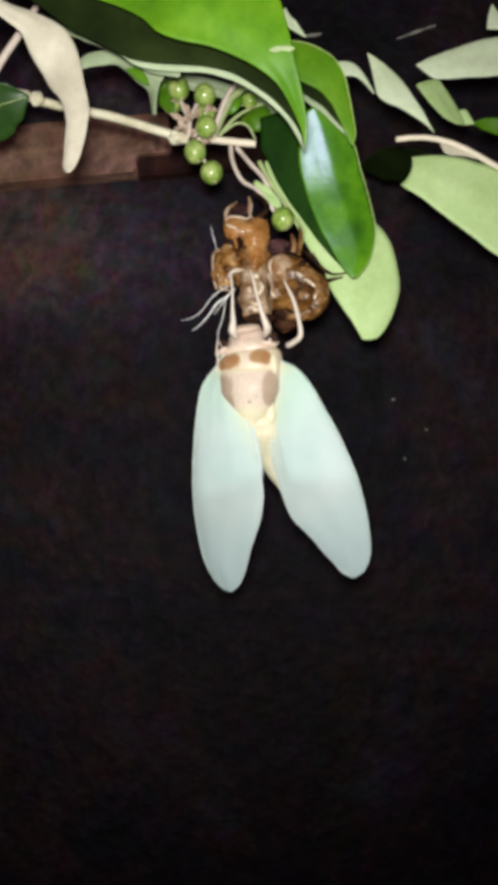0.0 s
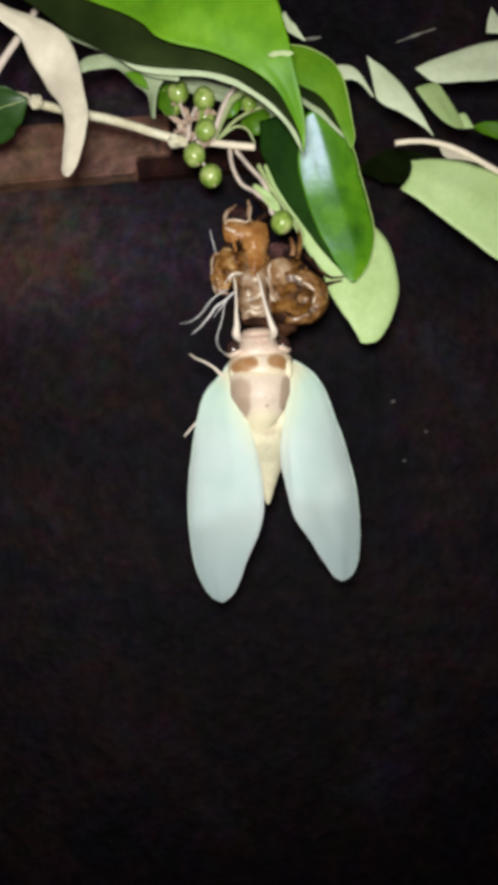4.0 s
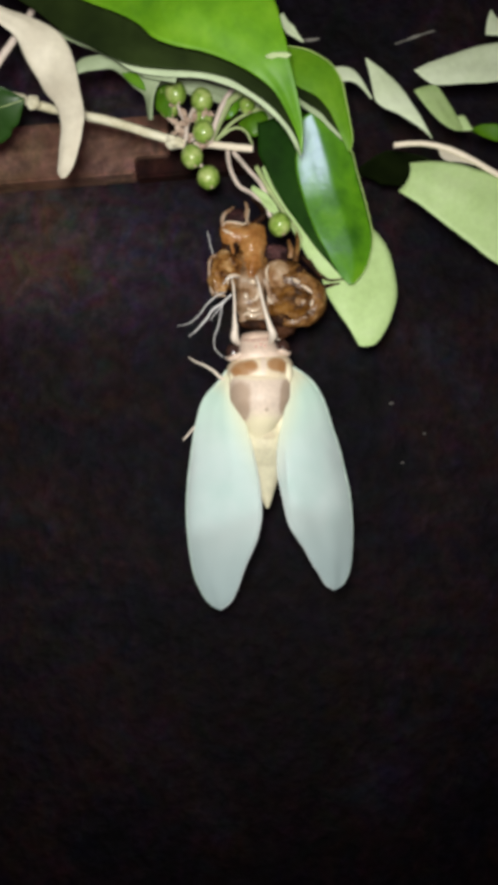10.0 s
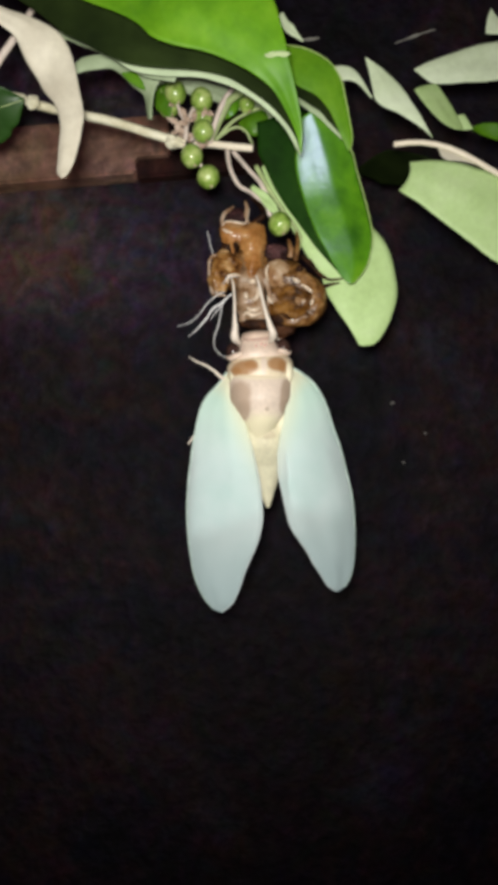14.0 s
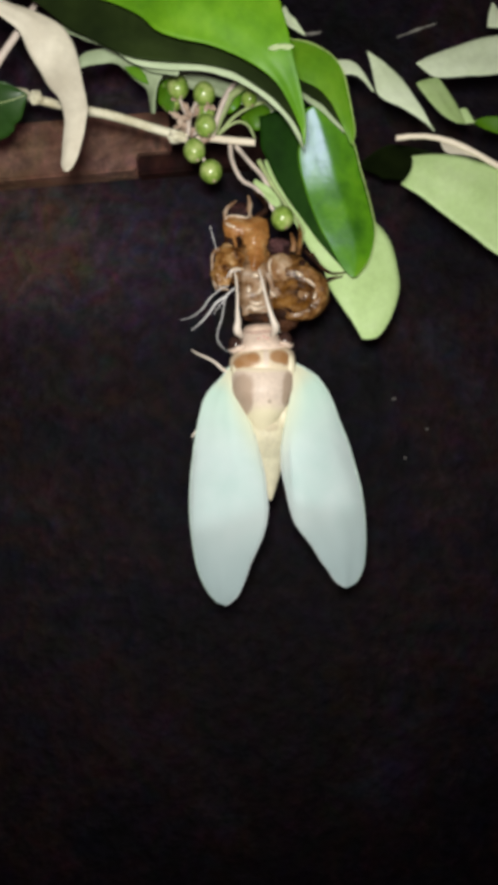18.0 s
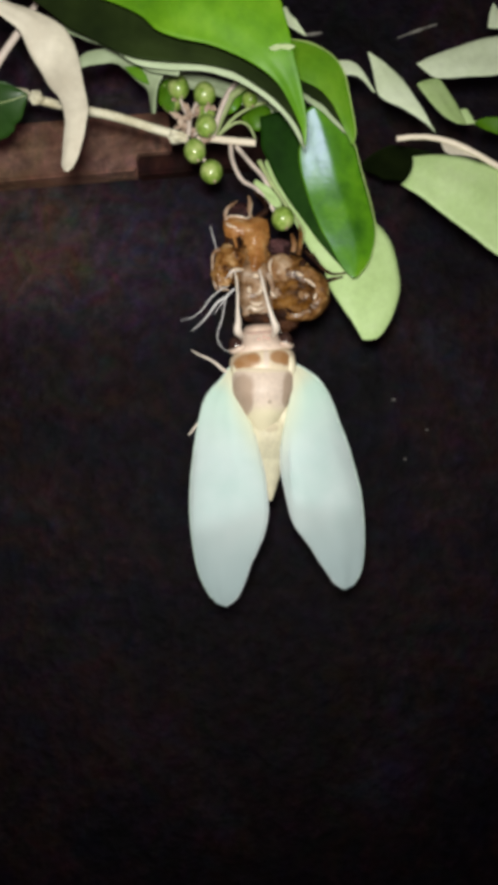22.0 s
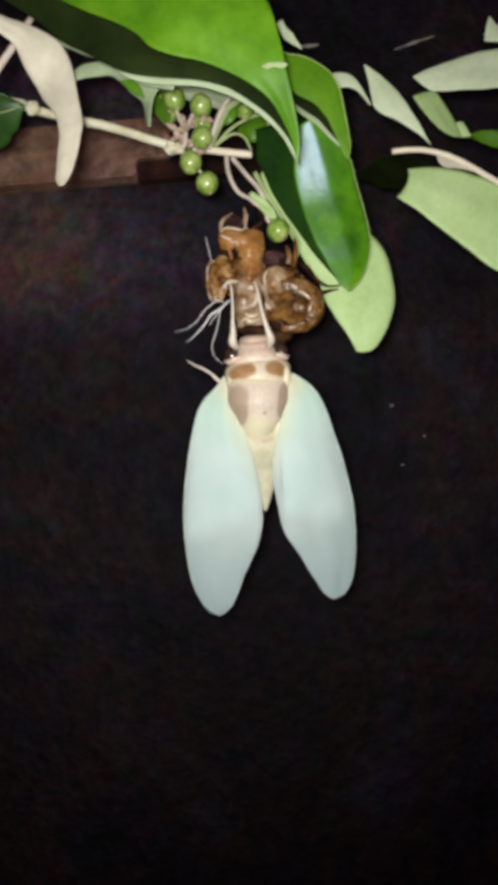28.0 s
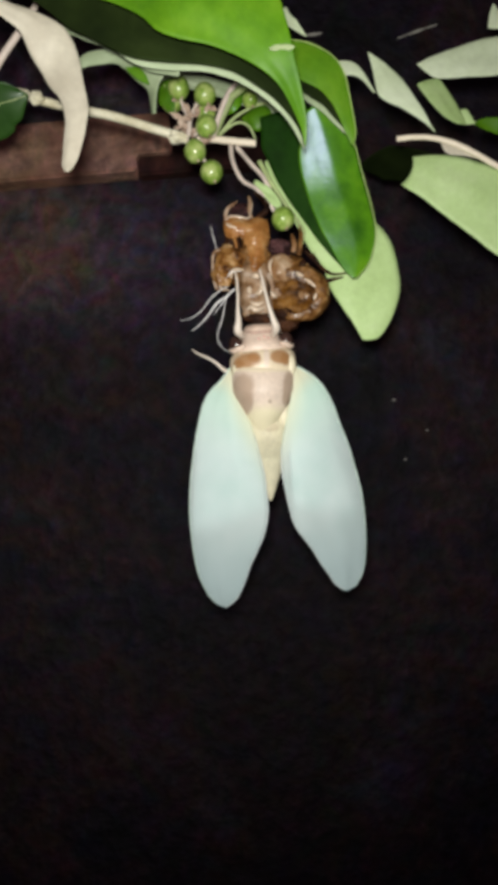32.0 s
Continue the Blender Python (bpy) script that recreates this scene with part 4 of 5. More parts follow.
part("twig", tube([(150, 10, 20), (90, 2, 36), (52.1, -3.9, 47.2), (46.3, -3.9, 50.0), (41.5, -4.5, 52.4), (36.8, -4.5, 54.6), (31.6, -4.5, 55.6), (26.8, -4.5, 55.2)], [1.2, 1.0, 0.75, 0.6, 0.55, 0.5], 10, 50, 0.12), stick_skin, bush, "thin pale twig")
web_leaf(bush, [(35, -4, 55.1), (37.3, -4, 54.7), (40.4, -4, 53.4), (44.4, -4, 51.5)],
         [(35.2, -4, 54.3), (36.3, -4, 52.7), (39.6, -4, 52.3), (44.2, -4, 51.3)],
         [leaf_cream, leaf_top], "small pale bract under the twig", bulge=0.04, ripple=0.1, seed=20, nu=16, nv=6)
# scooped end puts the edge of a cast shadow into the leaf's shape
web_leaf(bush, [(30.3, -2, 53.1), (34, -2.7, 53.2), (38.6, -3.1, 52.6), (42.8, -3.2, 51.4), (48.1, -3.1, 49.2), (58.7, -2.7, 42.4), (67.5, -2, 33.2)],
         [(28.2, -2, 47.7), (31.6, -2.8, 45.1), (36.5, -3.2, 41.2), (41.2, -3.2, 37.7), (47, -3.1, 33.5), (56.6, -2.7, 29.8), (67.5, -2, 32.1)],
         [leaf_back, leaf_top], "broad light green leaf underside cut off at a shadow's edge", end_scoop=0.9, bulge=0.04, ripple=0.4, seed=21)
web_leaf(bush, [(21.6, -3.9, 71.5), (22.4, -3.9, 68.6), (23, -3.9, 65.8), (23.5, -3.9, 63.8), (25.1, -3.9, 62.4), (27.6, -3.9, 61.3), (30.6, -3.9, 59.5), (32.6, -3.9, 58), (34, -3.9, 56.6)],
         [(21.7, -4.3, 71.3), (24, -4.3, 69.8), (26.4, -4.3, 67.8), (28.5, -4.3, 65.6), (30.5, -4.3, 62.6), (32.1, -4.3, 60.1), (33.9, -4.3, 56.5)],
         [leaf_grey, leaf_top], "pale silvery leaf underside with pointed ends", bulge=0.05, ripple=0.2, seed=22, edge=0.06)
web_leaf(bush, [(14.2, -1.9, 70.4), (17.1, -1.9, 71.1), (19.4, -1.9, 70.7), (21.2, -1.9, 68.9), (23.4, -1.9, 65.1)],
         [(14.7, -1.9, 68.9), (17.2, -1.9, 68.3), (19.3, -1.9, 68.3), (21, -1.9, 67.4), (23.1, -1.9, 65)],
         [leaf_grey, leaf_top], "narrow pale leaf tip", bulge=0.05, ripple=0.1, seed=23, edge=0.04)
web_leaf(bush, [(30.7, -3.9, 69.3), (33.7, -3.9, 70.9), (37.6, -3.9, 72.3), (42.5, -3.4, 74.1), (48.1, -3, 75.2), (57.1, -1.5, 76.5), (70.7, 0, 76)],
         [(30.8, -3.9, 69.2), (32.4, -3.9, 67.8), (34.6, -3.9, 66.7), (39.8, -3.4, 67.1), (46.2, -3, 67.7), (57.1, -1.5, 69.9), (70.7, 0, 75.5)],
         [leaf_grey, leaf_top], "pale silvery pointed leaf underside", bulge=0.05, ripple=0.25, seed=24)
web_leaf(bush, [(31, -2.6, 66.3), (32.3, -2.6, 64.5), (34.1, -2.6, 62.3), (36.2, -2.6, 60.2), (38.4, -2.6, 59), (40.1, -2.6, 58.8)],
         [(32.7, -2.4, 67.1), (35.1, -2.4, 67.4), (36.3, -2.4, 66), (37.8, -2.4, 63.8), (39.1, -2.4, 61.6), (40.3, -2.4, 59)],
         [leaf_green, leaf_top], "green leaf underside between the silvery ones", bulge=0.05, ripple=0.2, seed=25, edge=0.08)
web_leaf(bush, [(38.8, -1.9, 61.4), (38.8, -1.9, 60.3), (39.8, -1.9, 59.1), (42, -1.9, 59.2)],
         [(39.2, -1.9, 61.8), (40.5, -1.9, 62), (41.3, -1.9, 60.9), (42.2, -1.9, 59.3)],
         [leaf_back, leaf_top], "small light green leaf", bulge=0.06, ripple=0.1, seed=26, nu=14, nv=8, edge=0.05)
web_leaf(bush, [(42.3, -1, 59.8), (44.4, -1, 60.7), (47.8, -1, 60.7), (52, -1, 59.5)],
         [(42.7, 0.5, 60.1), (45.1, 0.5, 59), (48.3, 0.5, 58.1), (52.6, 0.5, 58.6)],
         [leaf_top, leaf_back], "green leaf in the shade of others", bulge=0.08, ripple=0.2, seed=27)
web_leaf(bush, [(45.7, -1.3, 82.2), (45.1, -1.3, 80.3), (44.8, -1.3, 77.9), (45.1, -1.3, 77.5), (48.7, -1.3, 77.3)],
         [(45.8, -1.3, 82.2), (46.8, -1.3, 80.9), (48.2, -1.3, 79.9), (49.6, -1.3, 78.8), (50.3, -1.3, 77.3)],
         [leaf_grey, leaf_top], "pale leaf corner", bulge=0.04, ripple=0.15, seed=28)
leaf(bush, [(30.2, 10.4, 82.4), (34.2, 10.4, 83.9), (38.5, 10.4, 85.3)], [(0, 0.1, 0.1), (0.5, 0.3, 0.3), (1, 0.1, 0.1)], [dry_edge, dry_edge], "thin dry leaf edge", seed=29, midrib=0.0, nu=16, nv=4, tilt=60)
leaf(bush, [(9.9, 2.6, 78.6), (11.9, 2.6, 78.6), (13.9, 2.6, 79.0)], [(0, 0.2, 0.2), (0.5, 0.3, 0.4), (1, 0.2, 0.2)], [dry_edge, dry_edge], "small dry bud scale", seed=30, midrib=0.0, nu=10, nv=4)
# dark sheet in place of leaf area lying in shadow
leaf(bush, [(28.5, 52.0, 72.7), (36.1, 52.0, 74.2), (45.1, 52.0, 72.7), (54.1, 52.0, 68.2)], [(0, 0.5, 0.5), (0.3, 6, 5), (0.7, 6, 5), (1, 0.5, 0.5)], [leaf_shadow, leaf_shadow], "dark sheet for the shaded area beside the broad leaf", seed=31, midrib=0.0, tilt=60)


# ---- the cast shells ----
def lump(parent, name, c, w, d, h, mat, seed, crease=0.16, lab="", bumpy=0.2, freq=1.5):
    """A piece of crumpled brittle skin, with many small folds."""
    return part(name, ball(c, 1.0, (w, d, h), bumpy, seed, 44, 30, crease + 0.08, freq * 1.35), mat, parent, lab)


def skin_plate(parent, name, near, far, mat, lab, bulge=0.25, ripple=0.5, seed=0, crumple=0.5):
    """A thin crumpled plate of old skin between two edges."""
    return part(name, web(near, far, 0.12, bulge, ripple, 0.35, False, 44, 30, seed, 0.0, crumple), [mat, mat], parent, lab)


shell_a = thing("cicada_shell", (-1.0, -1.9, 33.2), "amber cast cicada skin, split and glossy, under the berries", "insect shell", "cast cicada shells")
lump(shell_a, "thorax", (-1.5, -2.2, 33.4), 4.0, 2.0, 4.2, amber_brown, 3, 0.06, "split amber thorax skin", 0.15)
lump(shell_a, "head", (-0.6, -2.4, 38.6), 3.4, 1.6, 2.2, amber_brown, 1, 0.0, "amber head skin", 0.15)
skin_plate(shell_a, "head_plate", [(-4.9, -4.6, 40.4), (-3.7, -4.9, 40.8), (-2, -5.2, 40.6), (-0.3, -5.2, 40.4), (1.6, -4.9, 40.7), (3.1, -4.6, 40.1)],
           [(-4.6, -5.4, 37), (-3.5, -5.7, 36.6), (-2.1, -6, 36.8), (-0.7, -5.8, 36.5), (1.1, -5.3, 35.4), (3, -4.7, 36.4)], amber_orange, "smooth orange head plate", seed=1, bulge=0.22, ripple=0.25, crumple=0.18)
skin_plate(shell_a, "collar_plate", [(-1.5, -5.9, 37.3), (-1.3, -6, 36), (-0.7, -6, 34.6), (-0.4, -6.1, 33.1), (-0.1, -6.1, 31.9), (0.3, -6.2, 30.4)],
           [(3.4, -4.7, 38.5), (3.4, -5, 36.5), (2.9, -5.2, 34.6), (2.6, -5.5, 33.1), (2.2, -5.7, 31.8), (1.5, -6, 30.5)], amber_orange, "amber collar plate folded down", seed=2, bulge=0.3, ripple=0.3, crumple=0.25)
part("rim", tube([(-4.7, -5, 40.3), (-3.7, -5.4, 40.7), (-2.2, -5.5, 40.6), (-0.5, -5.3, 40.4), (0, -4.8, 41.7), (0.3, -4.2, 43.6)], [0.12, 0.2, 0.18, 0.14, 0.1], 8, 30, 0.35), pale_edge_glint, shell_a, "thin pale torn edge of the head skin")
part("brow", tube([(-4.5, -5.8, 39.2), (-3.7, -6.1, 38.7), (-2.8, -6.2, 38.3), (-2, -6.1, 37.8)], [0.16, 0.36, 0.34, 0.14], 10, 24, 0.4), pale_edge_glint, shell_a, "pale curled lip of the head skin")
# dark lumps stand in for the shade of open cavities
lump(shell_a, "hollow_shade", (-1.8, -3.6, 42.2), 1.9, 0.5, 1.5, mauve_dark, 61, 0.05, "dark lump for the shade behind the head skin")
lump(shell_a, "hollow_shade", (-3.2, -4.4, 36.3), 1.6, 0.6, 1.5, amber_dark, 9, 0.02, "dark lump for the shade in an open part of the shell")
part("strut", tube([(-2.7, -5.6, 37.6), (-2.9, -5.9, 36.3), (-2.6, -5.9, 34.9), (-2.9, -5.8, 33.6)], [0.15, 0.3, 0.25, 0.15], 8, 20, 0.4), amber_orange, shell_a, "thin amber strut across the hollow")
skin_plate(shell_a, "flank", [(-5, -4.8, 35.8), (-6.1, -5.1, 34.4), (-6.4, -5.3, 32.9), (-5.9, -5.4, 31.3)],
           [(-2.5, -5.4, 34.8), (-1.3, -5.9, 33.8), (-1, -6.1, 32.5), (-1.6, -6, 30.9)], amber, "golden brown flank skin", seed=33, bulge=0.25, ripple=0.8)
skin_plate(shell_a, "wing_pad", [(-6.5, -4.6, 32.7), (-7.2, -4.9, 31.2), (-7.1, -5, 29.5), (-6.4, -5, 28)],
           [(-4.6, -5.6, 32.2), (-3.9, -6, 30.9), (-3.6, -6.1, 29.3), (-4.1, -6, 27.8)], amber, "golden folded wing pad", seed=4, bulge=0.3, ripple=0.6)
lump(shell_a, "wing_pad", (2.8, -3.9, 32.3), 0.9, 0.9, 3.0, amber_brown, 5, 0.1, "amber folded wing pad")
part("abdomen", moved(loft([(0.6, 0.4, -5.2, 2.4, 1.4), (0.5, 0.2, -4.0, 2.8, 2.2), (0.2, 0, -1.0, 2.7, 2.6), (-0.2, 0, 2.2, 2.6, 2.6), (-0.4, 0.4, 5.0, 2.2, 2.0)], 22, 0.34, 0.12, 4, 3, 22), Matrix.Translation((0.5, -4.2, 27.8))), mauve_shell, shell_a, "mauve tan ringed abdomen skin", smooth=False)
# pale ridges laid where the abdomen skin glints
for line, r in (([(0.1, -6.9, 29.2), (0.9, -7.2, 29.4), (1.5, -7.0, 29.0)], 0.4), ([(1.7, -7.2, 28.4), (2.0, -7.4, 27.3), (1.5, -7.3, 26.3), (0.8, -7.0, 26.2)], 0.36),
                ([(-0.2, -7.0, 27.6), (-0.3, -7.2, 26.8), (0.1, -7.0, 26.2)], 0.33), ([(-0.2, -6.8, 24.8), (1.1, -7.0, 24.3), (2.3, -6.8, 24.8)], 0.3), ([(-0.8, -6.5, 23.4), (0.0, -6.8, 23.9), (0.9, -6.8, 23.4), (2.7, -6.5, 23.9)], 0.36)):
    part("crease", tube(line, [r * 0.4, r * 1.3, r * 1.3, r * 0.4], 8, 18, 0.3), pale_edge_glint, shell_a, "pale ridge painted as a glint")
# shade of the lower opening, made as a dark lump
lump(shell_a, "mouth_shade", (1.6, -5.2, 22.1), 2.6, 0.9, 0.95, amber_dark, 11, 0.1, "dark lump for the shade at the lower end")
for line, radii, mat in (
        ([(-4.3, -5, 39.8), (-4.6, -5.2, 41), (-4.2, -5.4, 42.1), (-3.4, -5.2, 42.8), (-2.5, -4.9, 43.6)], [0.4, 0.4, 0.36, 0.3, 0.14], amber_pale),
        ([(-0.4, -4.5, 44.7), (-0.1, -4.5, 43.5), (-0.3, -4.5, 42), (0.3, -4.5, 40.6)], [0.22, 0.3, 0.28, 0.2], mauve_shell),
        ([(1.3, -3.9, 40.8), (3.0, -4.2, 42.5), (2.3, -3.6, 44.4), (0.7, -2.9, 46.0)], [0.6, 0.6, 0.5, 0.25], amber_dark)):
    part("foreleg", tube(line, radii, 9, 26, 0.2), mat, shell_a, "curled foreleg skin")
for line, radii in (([(-4.1, -5.2, 33.9), (-6.3, -5.5, 34.5), (-7.0, -5.5, 32.3), (-6.4, -4.9, 27.8), (-4.9, -5.2, 27.2)], [0.3, 0.3, 0.24, 0.27, 0.12]),
                    ([(-3.9, -5.6, 31.2), (-5.5, -5.9, 30.1), (-5.7, -5.6, 27.9), (-3.9, -5.6, 27.1)], [0.3, 0.3, 0.3, 0.2]),
                    ([(3.1, -5.5, 30.2), (3.9, -5.9, 27.9), (3.8, -5.2, 25.6)], [0.5, 0.5, 0.25])):
    part("leg", tube(line, radii, 9, 24, 0.2), amber_pale, shell_a, "thin pale amber leg skin")
part("claw", tube([(-3.6, -6.8, 29.1), (-3.4, -7.2, 30.2), (-2.4, -7.2, 30.6), (-1.2, -6.8, 30.5)], [0.18, 0.3, 0.28, 0.12], 9, 20, 0.2), pale_edge_glint, shell_a, "pale hooked claw")

shell_b = thing("cicada_shell", (9.6, -1.9, 29.0), "rounded amber cast cicada skin clinging to a leaf", "insect shell", "cast cicada shells")
lump(shell_b, "abdomen", (10.6, -1.6, 27.3), 4.3, 3.4, 4.7, amber_brown, 12, -0.08, "rounded glossy amber abdomen skin", 0.08)
lump(shell_b, "thorax", (7.2, -2.3, 30.6), 4.0, 2.6, 3.6, amber_brown, 13, 0.08, "amber thorax skin", 0.12)
lump(shell_b, "head", (5.5, -4.8, 31.3), 2.75, 1.7, 2.7, tan_shell, 14, -0.06, "pale tan domed head skin", 0.08)
# highlight down the dome, made as a pale ridge
part("crease", tube([(3.9, -5.9, 32.9), (3.4, -6.3, 31.6), (3.5, -6.4, 30.4), (3.9, -6.1, 29.6)], [0.1, 0.3, 0.26, 0.08], 8, 18, 0.5, 5), pale_edge_glint, shell_b, "pale ridge painted as a glint")
skin_plate(shell_b, "abdomen_rim", [(12.5, -3.6, 30.7), (14.2, -3.8, 28.8), (14.4, -4, 26.4), (13.1, -3.9, 23.8), (10.7, -3.8, 22), (7.8, -3.7, 21.8), (5.6, -3.6, 23)],
           [(11, -5.6, 28.9), (11.8, -5.9, 27.3), (11.6, -6.2, 25.5), (10.5, -6.1, 23.8), (8.8, -6, 22.9), (7.1, -5.7, 23), (5.5, -5.4, 23.7)], amber_brown, "rounded amber rim of the open abdomen", seed=50, bulge=0.3, ripple=0.3, crumple=0.35)
skin_plate(shell_b, "abdomen_lining", [(3.6, -5.6, 28.1), (6.1, -5.5, 28.9), (8.7, -5.5, 28.6), (11.2, -5.6, 27.5)],
           [(4.1, -5.2, 23.7), (6.7, -4.9, 23.1), (9.2, -4.9, 23.3), (11.5, -5.2, 25.4)], amber_deep, "dark golden inside of the abdomen", seed=51, bulge=-0.12, ripple=0.4, crumple=0.3)
skin_plate(shell_b, "back_flap", [(6.2, -4.6, 33.3), (8.6, -5.2, 33), (11.5, -5.4, 31.1), (14.3, -4.6, 28.8)],
           [(6.4, -6.2, 29.4), (8.9, -6.4, 28.7), (11.3, -6.4, 27.5), (13.6, -5.2, 26)], amber_brown, "golden brown flap of the split back", seed=52, bulge=0.15, ripple=0.35, crumple=0.3)
# glints of the flap and rim, drawn as pale ridges
for line, r in (([(8.1, -6.6, 30.2), (8.8, -6.8, 29.7), (9.5, -6.9, 29.4)], 0.35), ([(9.7, -6.6, 29.1), (10.8, -6.7, 28.3), (11.7, -6.8, 27.5)], 0.3), ([(11.8, -6.3, 26.6), (11.7, -6.3, 25.9), (11.4, -6.3, 25.3)], 0.24), ([(3.6, -6.6, 26.9), (4, -6.7, 26.1), (4.6, -6.8, 25.6)], 0.32)):
    part("crease", tube(line, [r * 0.4, r, r, r * 0.4], 8, 18, 0.45, 3), pale_edge_glint, shell_b, "pale ridge painted as a glint")
# dark sheets and lumps where the openings lie in shade
skin_plate(shell_b, "hollow_shade", [(2.8, -4, 36.2), (4.1, -4, 36.9), (5.7, -4, 37), (7.2, -4, 36.4)],
           [(2.4, -4.4, 33.4), (3.8, -4.4, 33.6), (5.5, -4.4, 33.4), (7.1, -4.4, 33)], mauve_dark, "dark mauve sheet for the shade above the head skin", seed=45, bulge=-0.1, ripple=0.3)
skin_plate(shell_b, "gap_shade", [(2.4, -4.3, 35.7), (2.1, -4.3, 33.6), (1.9, -4.3, 31.5), (2.2, -4.3, 29.5)],
           [(3.4, -4.3, 35.7), (3.2, -4.3, 33.6), (3.1, -4.3, 31.5), (3.4, -4.3, 29.5)], amber_dark, "dark sheet for the shade between the two skins", seed=46, bulge=0.0, ripple=0.2)
lump(shell_b, "eye", (9.4, -6.1, 31.8), 0.6, 0.4, 0.8, amber_dark, 16, 0.1, "dark lump for the shade in the eye hole")
lump(shell_b, "hollow_shade", (6.3, -4.7, 23.0), 1.9, 0.8, 1.0, amber_dark, 18, 0.12, "dark lump for the shade in an open part of the shell")
lump(shell_b, "hollow_shade", (6.6, -3.0, 21.8), 2.1, 0.9, 1.7, amber_dark, 48, 0.12, "dark lump for the shade in an open part of the shell")
# a highlight put in as a pale lump
lump(shell_b, "lining", (4.7, -5.5, 26.8), 0.9, 0.5, 0.75, amber_pale, 20, 0.12, "pale lump painted as a highlight on the lining")
part("foreleg", tube([(7.8, -4.9, 34.3), (7.9, -5.2, 35.8), (7.5, -4.7, 37.6)], [0.55, 0.5, 0.25], 9, 20, 0.2), tan_shell, shell_b, "tan foreleg skin")
part("foreleg", tube([(8.8, -4.2, 33.9), (9.1, -4.2, 35.9), (9.3, -3.9, 37.9), (9.0, -3.5, 39.5)], [0.5, 0.45, 0.4, 0.2], 9, 20, 0.2), amber_brown, shell_b, "curled foreleg skin")
for line in ([(10.0, -3.6, 35.0), (11.7, -4.2, 33.0), (14.3, -4.5, 30.6), (16.6, -4.7, 30.4), (18.1, -4.4, 30.8)],
             [(13.5, -4.2, 29.0), (15.0, -4.7, 29.4), (17.0, -4.7, 29.8)],
             [(11.3, -3.9, 34.1), (13.0, -4.4, 31.7), (15.1, -4.5, 30.4)]):
    part("leg", tube(line, [0.45, 0.4, 0.25, 0.12], 8, 24, 0.15), amber_dark, shell_b, "thin dark leg skin holding the leaf")

# white breathing threads pulled from the old skin
for line, r in (([(-4, -6.8, 27.7), (-5.4, -7.1, 26.9), (-7.2, -7.2, 25.4), (-8.7, -7.1, 23.4), (-10.5, -6.9, 22), (-12.7, -6.5, 21.5)], 0.13), ([(-2.9, -7.2, 27.1), (-4.5, -7.4, 25.6), (-6.2, -7.3, 24.4), (-7.4, -7.1, 22.7), (-9.2, -6.9, 20.7), (-10.7, -6.5, 19.6)], 0.24), ([(-4.6, -6.6, 25.2), (-4.9, -6.6, 23.2), (-5.3, -6.6, 21.3), (-6, -6.4, 19.3), (-5.8, -6.2, 17.5), (-4.6, -5.9, 16.2), (-3.8, -5.6, 16)], 0.12), ([(-3.7, -7, 26.4), (-4.8, -7.1, 24.9), (-5.8, -7.1, 23.7), (-6.6, -7, 22.5)], 0.12),
                ([(-7.4, -4, 39.4), (-6.9, -4.4, 37.2), (-6.3, -4.8, 35), (-5.6, -5.2, 32.5)], 0.12), ([(-5.7, -5.2, 32.5), (-6.7, -5.3, 31.7), (-6.6, -5.3, 30), (-6.2, -5.2, 28)], 0.1), ([(-4.3, -7.4, 29), (-3.6, -7.7, 29.9), (-2.5, -7.7, 30.1), (-1.7, -7.6, 30.1)], 0.14)):
    part("thread", tube(line, [r * 0.6, r * 0.8, r * 0.6, r * 0.25], 7, 30, 0.2), thread_skin, shell_a, "white thread")

# ---- the freshly moulted cicada ----
BODY = Vector((2.3, -4.5, 9.7))
cicada = thing("cicada", BODY, "pale newly moulted cicada with milky green wings hanging from its shell", "cicada")
yaw = Matrix.Rotation(radians(7), 4, "Z")


def body_part(name, geo, mat, lab=""):
    return part(name, moved(geo, Matrix.Translation(BODY) @ yaw), mat, cicada, lab)


head_tilt = Matrix.Translation((0, 0, 4)) @ Matrix.Rotation(radians(-6), 4, "Y") @ Matrix.Translation((0, 0, -4))


def head_part(name, geo, mat, lab=""):
    return body_part(name, moved(geo, head_tilt), mat, lab)


head_part("head", loft([(0, 0.8, 6.2, 5.3, 3.6), (0, 0.7, 7.0, 5.0, 3.7), (0, 0.6, 7.8, 4.0, 3.5), (0, 0.7, 8.6, 3.5, 3.1), (0, 0.8, 9.3, 3.3, 2.8), (0, 0.9, 9.8, 3.2, 2.4), (0, 1.3, 10.3, 2.6, 1.6)], 40, 0.06, 0, 0, 1, 44), cream, "broad pinkish cream head")
head_part("face", loft([(0.1, 1.2, 9.2, 3.0, 2.2), (0.1, 0.9, 10.0, 3.05, 2.5), (0.1, 0.9, 10.8, 2.9, 2.3), (0.1, 1.2, 11.4, 2.4, 1.7), (0.1, 1.6, 11.7, 1.2, 0.8)], 32, 0.08, 0, 0, 6, 26), bract_pale, "brownish pink rim of the face")
head_part("face_crease", tube([(-2.6, -0.9, 10.0), (-1.3, -1.6, 9.7), (0.2, -1.85, 9.6), (1.7, -1.6, 9.7), (2.8, -0.9, 10.0)], [0.1, 0.22, 0.25, 0.22, 0.1], 8, 24, 0.3), rose_crease, "dusky crease across the forehead")
for dx in (-0.9, 0.3, 1.2):
    head_part("simple_eye", ball((dx * 0.8, -2.75, 8.4 + 0.25 * (dx == 0.3)), 0.24, (1, 0.6, 1), 0, 1, 10, 8), pink_bead, "small pink bead eye")
